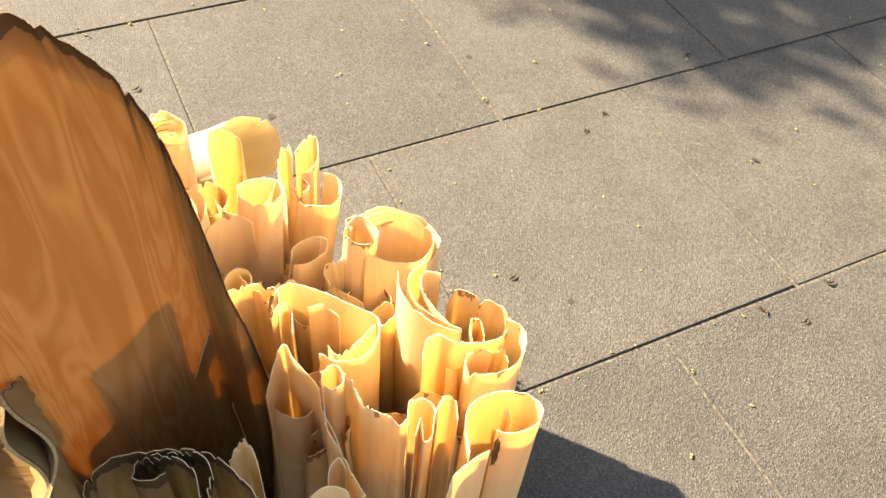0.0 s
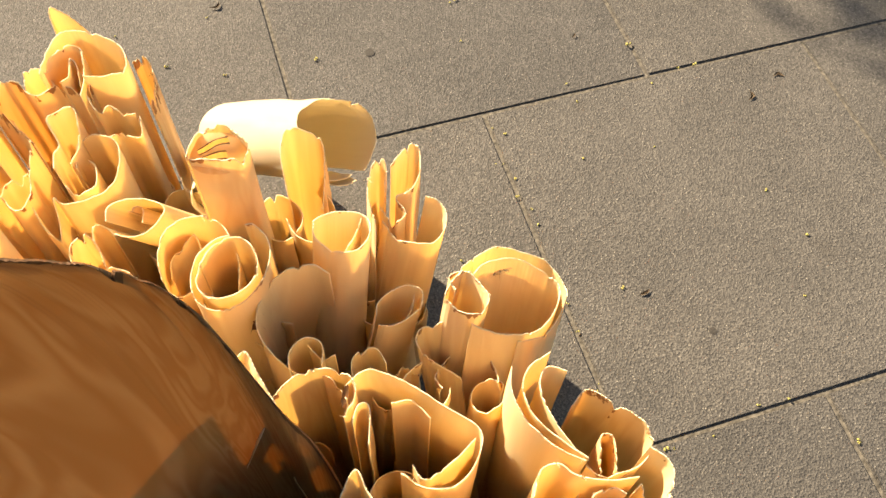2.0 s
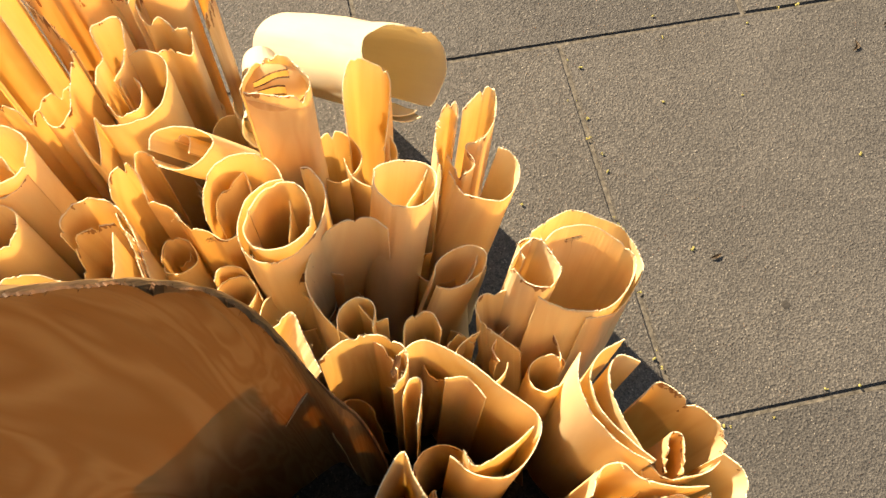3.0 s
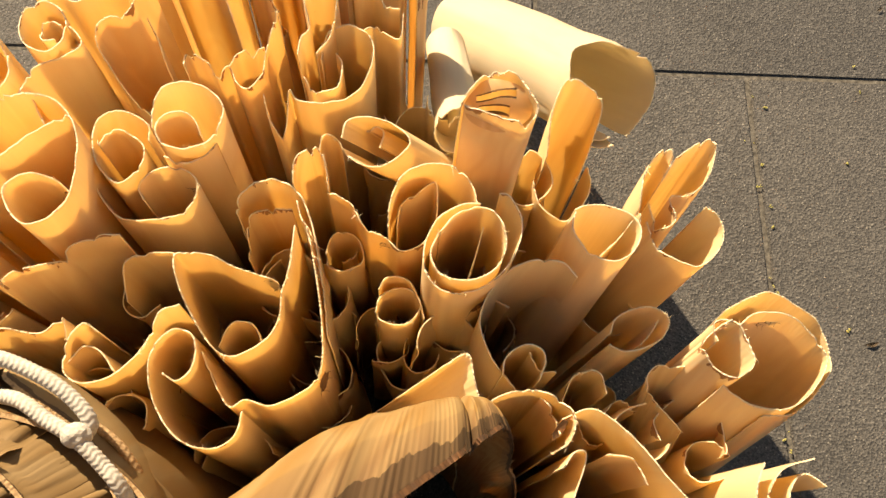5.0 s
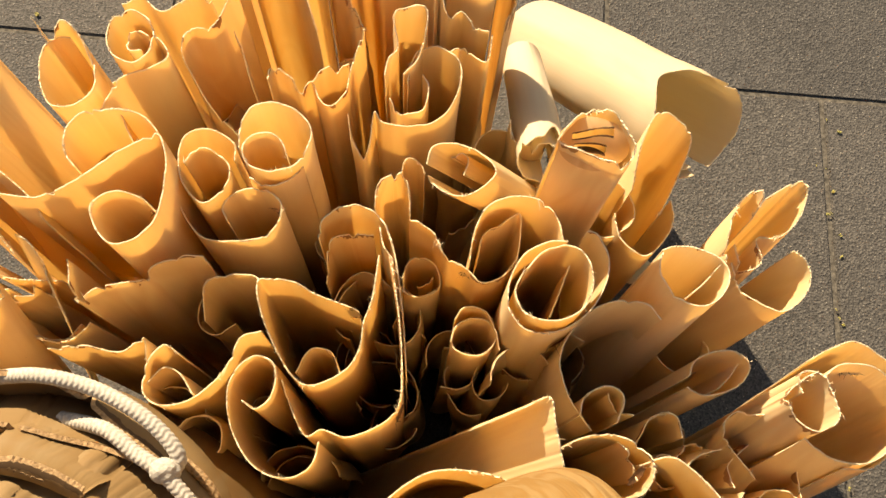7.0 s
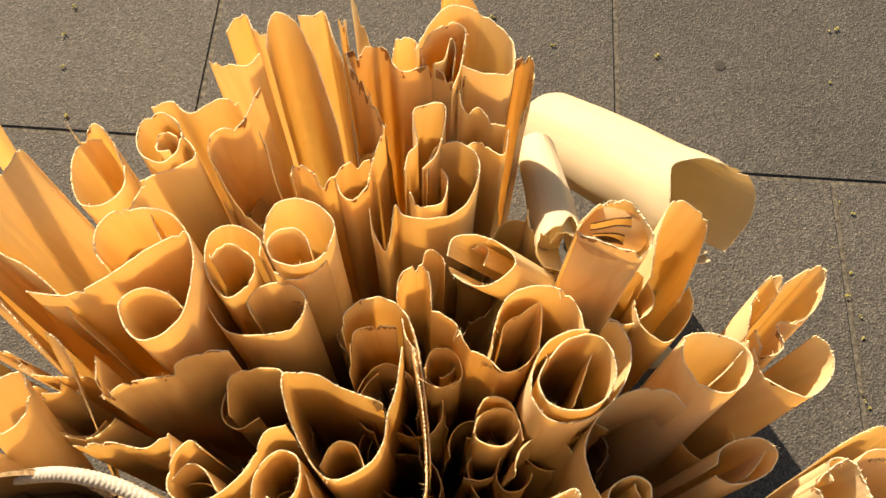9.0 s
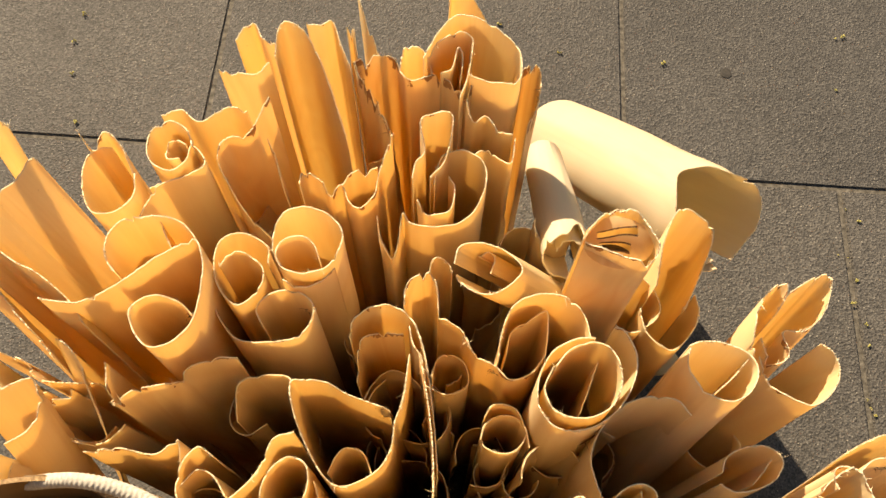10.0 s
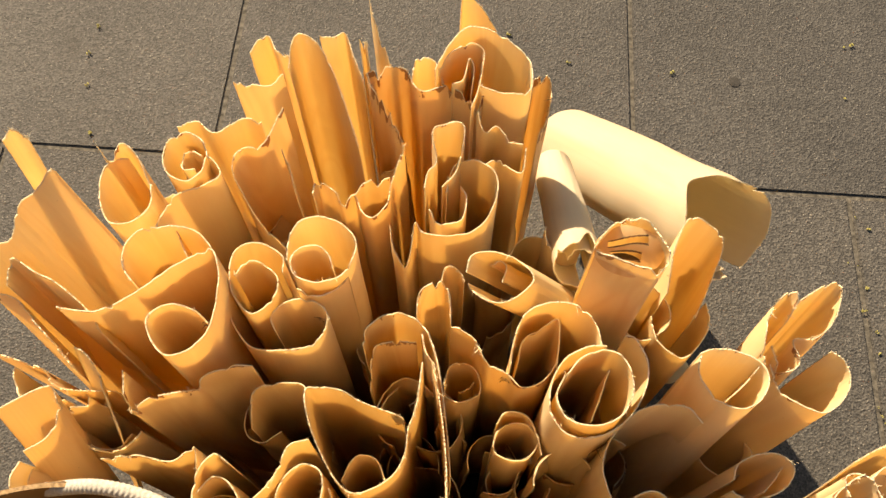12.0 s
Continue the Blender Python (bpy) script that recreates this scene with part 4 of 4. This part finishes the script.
# ---- the tall barked sheet, the white roll and the tied bundle ----
def leaning_sheet(points, flop, seed, mat, origin):
    """A tall sheet whose top bends over by flop, most where it is highest, and stands upright below."""
    rng = random.Random(seed)
    line = smooth_line(points, 0.0012)
    n = len(line)
    far = np.concatenate([[0], np.cumsum(np.linalg.norm(np.diff(line, axis=0), axis=1))])
    mid, fine = waves(rng, 3, 90, 260), waves(rng, 4, 700, 1800)
    rim = line[:, 2] + 0.0026 * ripple(mid, far, 0) + 0.0010 * ripple(fine, far, 0)
    for _ in range(13):
        at, wide, deep = rng.uniform(0.1, far[-1]), rng.uniform(0.003, 0.009), rng.uniform(0.004, 0.013)
        rim = rim - deep * np.maximum(0, 1 - np.abs(far - at) / wide)
    weight = np.clip((line[:, 2] - 0.45) / 0.4, 0, 1)[:, None]
    rows = []
    for d in (0, 0.0015, 0.005, 0.01, 0.018, 0.03, 0.045, 0.06, 0.08, 0.1, 0.13, 0.16, 0.2, 0.25, 0.32, 0.42, 1.0):
        z = np.maximum(rim - d, 0) if d < 1 else np.zeros(n)
        bend = (1 - np.exp(-(rim - z) / 0.11))[:, None] * weight
        rows.append(np.hstack([line[:, :2] + np.array(flop) * bend, z[:, None]]))
    return skin("barked_veneer_sheet", np.array(rows), rim, rng, mat, 0.0018, origin, edge_mat=KNOT)


tall = leaning_sheet(((-0.366, -0.628, 0.16), (-0.374, -0.606, 0.28), (-0.386, -0.592, 0.38), (-0.400, -0.590, 0.46), (-0.410, -0.592, 0.55), (-0.420, -0.594, 0.635),
                      (-0.433, -0.598, 0.712), (-0.455, -0.617, 0.785), (-0.481, -0.638, 0.838), (-0.503, -0.652, 0.870), (-0.530, -0.672, 0.868), (-0.562, -0.690, 0.840), (-0.598, -0.704, 0.780), (-0.625, -0.712, 0.690)),
                     (0.008, 0.066), 401, DARK_VENEER, (-0.452, -0.642, 0))
tall.location = (-0.452, -0.642, 0)
tagged(tall, "tall bent cream veneer sheet with growth rings and dark bark edge", "veneer sheet")


def lying(name, a, b, r, a0, a1, seed, mat, label, cuts=(), inner=()):
    """A roll that leans or lies on the others: built upright, then laid along the line from a (foot) to b (rim)."""
    a, b = Vector(a), Vector(b)
    long = (b - a).length
    base = tagged(new(name), label, "veneer roll")
    curl("outer_sheet", (0, 0, long), (0, 0, 0), r, a0, a1, 1.0, cuts=cuts, seed=seed, mat=mat, wob=0.08, tears=3).parent = base
    for k, (dx, dy, size, b0, b1, dz) in enumerate(inner):
        curl("inner_curl", (dx * r, dy * r, long + dz), (dx * r, dy * r, 0), r * size, b0, b1, 0.96, jag=0.005, seed=seed + 5 + k, mat=mat).parent = base
    base.matrix_world = Matrix.Translation(a) @ (b - a).to_track_quat("Z", "Y").to_matrix().to_4x4()
    return base


lying("white_veneer_roll", (-0.404, 0.000, 0.085), (-0.277, -0.220, 0.304), 0.050, -80, 262, 411, WHITE_VENEER, "wide roll of clean white veneer leaning out from the bundle",
      cuts=((100, 42, -0.036),), inner=((0, 0, 0.95, 150, 262, -0.006),))
lying("small_veneer_roll", (-0.436, -0.095, 0.19), (-0.428, -0.290, 0.352), 0.022, -60, 280, 412, WHITE_VENEER, "small roll of white veneer with a torn end", cuts=((60, 40, -0.03),),
      inner=((0.1, 0, 0.6, -40, 170, -0.01),))


def tube(name, points, r, mat, parent=None, sides=10, twist=0.0, strands=0, fine=0.0022):
    """A cord along a smooth line through the points."""
    pts = [Vector(p) for p in points]
    line = []
    for k in range(len(pts) - 1):
        p0, p1, p2, p3 = pts[max(k - 1, 0)], pts[k], pts[k + 1], pts[min(k + 2, len(pts) - 1)]
        steps = max(6, int((p2 - p1).length / fine))
        for s in range(steps):
            u = s / steps
            line.append(0.5 * (2 * p1 + (p2 - p0) * u + (2 * p0 - 5 * p1 + 4 * p2 - p3) * u * u + (3 * p1 - p0 - 3 * p2 + p3) * u**3))
    line.append(pts[-1])
    bm, rings, far = bmesh.new(), [], 0.0
    for k, p in enumerate(line):
        d = (line[min(k + 1, len(line) - 1)] - line[max(k - 1, 0)]).normalized()
        u = d.orthogonal().normalized() if k == 0 else (u - d * u.dot(d)).normalized()
        w = d.cross(u)
        far += (p - line[max(k - 1, 0)]).length
        ring = []
        for s in range(sides):
            a = 6.2832 * s / sides
            bulge = 1 + (0.05 * math.sin(twist * far + 3.0 * abs(a * strands / 6.2832 % 2 - 1)) if strands else 0)
            ring.append(bm.verts.new(p + (u * math.cos(a) + w * math.sin(a)) * r * bulge))
        rings.append(ring)
    for a, b in zip(rings, rings[1:]):
        for s in range(sides):
            bm.faces.new((a[s], a[(s + 1) % sides], b[(s + 1) % sides], b[s])).smooth = True
    bm.faces.new(rings[0][::-1]), bm.faces.new(rings[-1])
    return part(name, bm, mat, parent)


bundle = tagged(new("veneer_bundle"), "thick bundle of weathered brown veneer layers tied with rope", "veneer bundle")
bundle.location = (-0.775, -0.715, 0)
for k, (size, high, low, wide, a0, a1) in enumerate(((0.178, 0.485, 0.0, 1.04, -70, 150), (0.171, 0.492, 0.0, 1.04, -70, 150), (0.128, 0.522, 0.470, 1.30, -60, 90),
                                                     (0.126, 0.530, 0.474, 1.33, 60, 150), (0.085, 0.556, 0.505, 1.55, -40, 110), (0.080, 0.566, 0.520, 1.40, 70, 160),
                                                     (0.030, 0.590, 0.540, 3.00, -50, 150))):
    ob = curl("layer", (-0.775, -0.715, high), (-0.772, -0.715, low), size, a0, a1, 0.97, slope=(0.007, 60 + 55 * k), cuts=((6, 22, 0.065),) if k < 2 else (), jag=0.006, taper=wide, seed=430 + k,
              mat=OLD_VENEER, origin=(-0.775, -0.715, 0), thick=0.003, tears=4, edge_mat=TWINE, z0=low)
    ob.parent = bundle

rope = tagged(new("rope"), "white braided rope knotted round the veneer bundle", "rope")
rope.location = (-0.667, -0.580, 0.503)
for pts in (((-0.80, -0.53, 0.47), (-0.757, -0.529, 0.497), (-0.722, -0.534, 0.503), (-0.691, -0.546, 0.506), (-0.670, -0.560, 0.505), (-0.660, -0.573, 0.502), (-0.668, -0.582, 0.494)),
            ((-0.745, -0.552, 0.475), (-0.710, -0.558, 0.495), (-0.687, -0.571, 0.500), (-0.667, -0.582, 0.503), (-0.650, -0.597, 0.500), (-0.637, -0.612, 0.495), (-0.62, -0.65, 0.46))):
    tube("strand", [Vector(p) - rope.location for p in pts], 0.0047, ROPE, rope, 32, 1700.0, 8, 0.0005)
bm = bmesh.new()
bmesh.ops.create_icosphere(bm, subdivisions=3, radius=0.0078)
for v in bm.verts:
    v.co *= 1 + 0.12 * noise.noise(v.co * 300)
    v.co.x *= 1.25
knot = part("knot", bm, ROPE, rope)
twine = tube("jute_twine", [(-0.70, -0.556, 0.47), (-0.68, -0.564, 0.483), (-0.655, -0.577, 0.484), (-0.64, -0.592, 0.478), (-0.625, -0.62, 0.46)], 0.003, TWINE, None, 16, 1400.0, 4, 0.0007)
tagged(twine, "frayed brown jute twine beside the rope", "twine")


# the folded sheet that closes the knotty roll, split along two dark knots
def fold(r, z):
    bm = bmesh.new()
    grain, edge = bm.loops.layers.uv.new("grain"), bm.loops.layers.uv.new("edge")
    rows = []
    for i in range(41):
        q, rows_at = i / 40, []
        for j in range(144):
            a = 6.2832 * j / 144
            x, y = q * math.cos(a), q * math.sin(a)
            rows_at.append(bm.verts.new((x * r, y * r, z + r * (0.40 * y + 0.16 * (1 - q * q) + 0.05 * math.sin(5 * x + 3 * y)))))
        rows.append(rows_at)
    for i in range(40):
        for j in range(144):
            q, a = (i + 0.5) / 40, 6.2832 * (j + 0.5) / 144
            x, y = q * math.cos(a), q * math.sin(a)
            one = abs(y - 0.34 - 0.25 * x) / (0.09 + 0.10 * max(0, x)) if -0.62 < x < 0.5 else 9
            two = abs(y + 0.34 - 0.45 * (0.3 - (x + 0.15) ** 2)) / 0.10 if -0.55 < x < 0.32 else 9
            if min(one, two) < 1.2:
                continue
            f = bm.faces.new((rows[i][j], rows[i + 1][j], rows[i + 1][(j + 1) % 144], rows[i][(j + 1) % 144]) if i else (rows[1][j], rows[1][(j + 1) % 144], rows[0][0]))
            f.smooth, f.material_index = True, 1 if min(one, two) < 1.8 else 0
            for c in f.loops:
                c[grain].uv, c[edge].uv = c.vert.co.xy, (1, 1)
    return bm


lid = part("folded_sheet", fold(0.0272, 0.468), KNOTTY, knotted, "folded sheet split along two dark knots")
lid.data.materials.append(KNOT)
lid.location, lid.scale = (0, 0, 0), (0.98, 0.60, 1)
# added leaf-brown disc under the splits: stands in for the roll's shaded inside
bm = bmesh.new()
bmesh.ops.create_circle(bm, cap_ends=True, segments=40, radius=0.0200, matrix=Matrix.Translation((0, 0, 0.432)) @ Matrix.Rotation(0.4, 4, "X"))
bmesh.ops.solidify(bm, geom=bm.faces[:], thickness=0.001)
dark = part("inner_fold", bm, LEAF, knotted, "dark disc in place of the shade inside the split roll")
dark.scale = (0.98, 0.62, 1)


# scraps of veneer deep between the rolls
rng = random.Random(77)
made = 0
while made < 56:
    x, y = rng.uniform(-0.86, -0.12), rng.uniform(-0.74, -0.14)
    if y > -0.32 and x > -0.46 or x + 0.9 * y < -1.12 or y < -0.55 and x < -0.42 or 0.872 * x + 0.489 * y > -0.40:
        continue
    made += 1
    a = rng.uniform(0, 360)
    ob = curl("veneer_scrap", (x, y, rng.uniform(0.22, 0.335)), (x + rng.uniform(-0.02, 0.02), y + rng.uniform(-0.02, 0.02), 0), rng.uniform(0.014, 0.032), a, a + rng.uniform(120, 330),
              jag=0.006, slope=(0.012, rng.uniform(0, 360)), seed=500 + made, mat=VENEER[made % 3], origin=(x, y, 0))
    ob.location = (x, y, 0)
    tagged(ob, "short curled scrap of pale veneer between the rolls", "veneer scrap", "veneer scraps")


# ---- litter on the paving ----
def blossom(rng):
    bm = bmesh.new()
    for _ in range(rng.randint(2, 4)):
        m = Matrix.Translation((rng.uniform(-1, 1) * 0.0022, rng.uniform(-1, 1) * 0.0022, 0.0018)) @ Matrix.Rotation(rng.uniform(0, 6), 4, "Z") @ Matrix.Diagonal((1, rng.uniform(0.5, 0.9), rng.uniform(0.5, 0.9), 1))
        bmesh.ops.create_icosphere(bm, subdivisions=1, radius=rng.uniform(0.0016, 0.0028), matrix=m)
    return part("yellow_blossom", bm, BLOSSOM)


rng = random.Random(5)
kinds = [blossom(rng) for _ in range(6)]
spots = [(0.024, 0.259), (0.035, 0.262), (0.30, -0.02), (0.16, -0.02), (0.02, -0.05), (0.01, -0.2), (0.006, -0.32), (0.05, -0.61), (0.12, -0.61), (0.2, -0.59)]
for k in range(14):
    spots.append((rng.gauss(0, 0.004), rng.uniform(-0.58, -0.02)))
while len(spots) < 290:
    x, y = rng.uniform(-1.6, 1.6), rng.uniform(-1.3, 1.1)
    if rng.random() < 0.4:
        y = round(y / 0.6) * 0.6 + rng.gauss(0, 0.012)
    spots.append((x, y))
for k, (x, y) in enumerate(spots):
    m = pose(x, y, 0, 0, 0, rng.uniform(0, 360)) @ Matrix.Diagonal((*[rng.uniform(0.4, 0.8) if abs(x) < 0.02 else rng.uniform(0.5, 1.3)] * 3, 1))
    if k < 6:
        kinds[k].matrix_world = m
        ob = kinds[k]
    else:
        ob = kinds[k % 6].copy()
        scene.collection.objects.link(ob)
        ob.matrix_world = m
    tagged(ob, "tiny dry yellow tree blossom on the paving", "blossom", "blossoms on the paving")


def leaf(x, y, long, turn, bend):
    bm = bmesh.new()
    rows = []
    for k in range(9):
        u = k / 8
        w = 0.16 * long * math.sin(math.pi * min(max(u, 0.03), 0.97)) ** 0.8
        cx, cy, cz = (u - 0.5) * long, bend * long * (u - 0.5) ** 2, 0.0012 + 0.12 * long * (u - 0.5) ** 2
        rows.append([bm.verts.new((cx, cy + s * w, cz + abs(s) * w * 0.5)) for s in (-1, 0, 1)])
    for a, b in zip(rows, rows[1:]):
        for s in (0, 1):
            bm.faces.new((a[s], a[s + 1], b[s + 1], b[s]))
    bmesh.ops.solidify(bm, geom=bm.faces[:], thickness=0.0006)
    ob = part("dry_leaf", bm, LEAF)
    ob.matrix_world = pose(x, y, 0.0006, 0, 0, turn)
    return tagged(ob, "small dark curled dry leaf on the paving", "leaf", "dry leaves")


for x, y, long, turn, bend in ((0.453, -0.093, 0.022, 60, 1.2), (0.52, -0.06, 0.02, -20, -1.5), (0.12, -0.386, 0.018, 10, 0.4), (0.503, -0.622, 0.024, 100, 1.0), (0.56, -0.67, 0.018, 20, 0.8),
                               (0.76, 0.10, 0.020, 80, 1.4), (0.82, 0.05, 0.022, 10, -1.0), (0.66, -0.62, 0.024, -20, 1.2), (0.74, -0.30, 0.02, -50, 0.7), (-0.38, 0.36, 0.022, 30, 1.5), (0.21, 0.12, 0.012, 40, 0.5)):
    leaf(x, y, long, turn, bend)


for x, y, size in ((-0.146, 0.183, 0.008), (0.19, -0.47, 0.006), (0.33, 0.22, 0.007)):
    bm = bmesh.new()
    bmesh.ops.create_icosphere(bm, subdivisions=3, radius=size)
    for v in bm.verts:
        v.co *= 1 + 0.35 * noise.noise(v.co * 160)
        v.co.z *= 0.05
    gum = part("gum_spot", bm, GUM)
    gum.location = (x, y, 0)
    tagged(gum, "flat dark spot of old gum on the slab", "gum spot", "gum spots")


# ---- the street tree whose shade falls on the paving ----
tree = tagged(new("tree"), "street tree with a loose leafy crown shading the paving", "tree")
tree.location = (-1.2, 4.15, 0)
bm = bmesh.new()
rings = []
for k in range(12):
    u = k / 11
    c, r = Vector((0.12 * math.sin(2 * u), 0.1 * u * u, 3.0 * u)), 0.13 * (1 - 0.55 * u) * (1.35 if k == 0 else 1)
    rings.append([bm.verts.new(c + Vector((math.cos(a), math.sin(a), 0)) * r * (1 + 0.07 * math.sin(3 * a + k))) for a in np.linspace(0, 6.2832, 12, endpoint=False)])
for a, b in zip(rings, rings[1:]):
    for s in range(12):
        bm.faces.new((a[s], a[(s + 1) % 12], b[(s + 1) % 12], b[s])).smooth = True
part("trunk", bm, BARK, tree)
rng = random.Random(21)
verts, faces = [], []
for clump in range(130):
    out, way = 1.26 * math.sqrt(rng.random()), rng.uniform(0, 6.2832)
    high = rng.uniform(2.7, 3.7)
    c = Vector((3.18 - 0.846 * high + out * math.cos(way), -3.46 + 1.254 * high + out * math.sin(way), high))
    tube("limb", [(0.1, 0.05, 2.4 + 0.01 * clump), tuple(Vector((0.1, 0.05, 2.7)).lerp(c, 0.5) + Vector((0, 0, 0.1))), tuple(c)], 0.008, BARK, tree, 6) if clump % 4 == 0 else None
    for _ in range(85):
        p = c + Vector((rng.gauss(0, 0.14), rng.gauss(0, 0.14), rng.gauss(0, 0.09)))
        q = Euler((rng.uniform(-0.9, 0.9), rng.uniform(-0.9, 0.9), rng.uniform(0, 6.28))).to_matrix()
        k = len(verts)
        for lx, ly in ((-0.045, 0), (0, -0.02), (0.05, 0), (0, 0.02)):
            verts.append(tuple(p + q @ Vector((lx, ly, 0.006 if ly else 0))))
        faces.append((k, k + 1, k + 2, k + 3))
me = bpy.data.meshes.new("crown")
me.from_pydata(verts, [], faces)
me.materials.append(FOLIAGE)
crown = new("crown", me)
crown.parent = tree
tagged(crown, "loose clumps of small green leaves", kind="stuff")

# ---- paving slabs, square, laid in half bond ----
SLAB, GAP = 0.6, 0.0066
pavement = tagged(new("pavement"), "grey square concrete slabs laid in half bond with sandy joints", "pavement", kind="structure")
slabs = []
for k in range(3):
    bm = bmesh.new()
    bmesh.ops.create_cube(bm, size=1, matrix=Matrix.Translation((0, 0, -0.025)) @ Matrix.Diagonal((SLAB - GAP, SLAB - GAP, 0.05, 1)))
    bmesh.ops.bevel(bm, geom=[e for e in bm.edges if all(v.co.z > -0.01 for v in e.verts)], offset=0.002, segments=2, affect="EDGES")
    rng = random.Random(90 + k)
    me = bpy.data.meshes.new("slab")
    bm.to_mesh(me)
    bm.free()
    me.materials.append(CONCRETE)
    slabs.append(me)
rng = random.Random(3)
for row in range(-7, 8):
    for col in range(-8, 9):
        ob = new("slab", slabs[rng.randrange(3)])
        ob.parent = pavement
        ob.location = ((col + (0.5 if row % 2 else 0.0)) * SLAB, (row + 0.5) * SLAB, -rng.uniform(0, 0.0015))
        ob.rotation_euler = (rng.gauss(0, 0.001), rng.gauss(0, 0.001), rng.gauss(0, 0.0015))
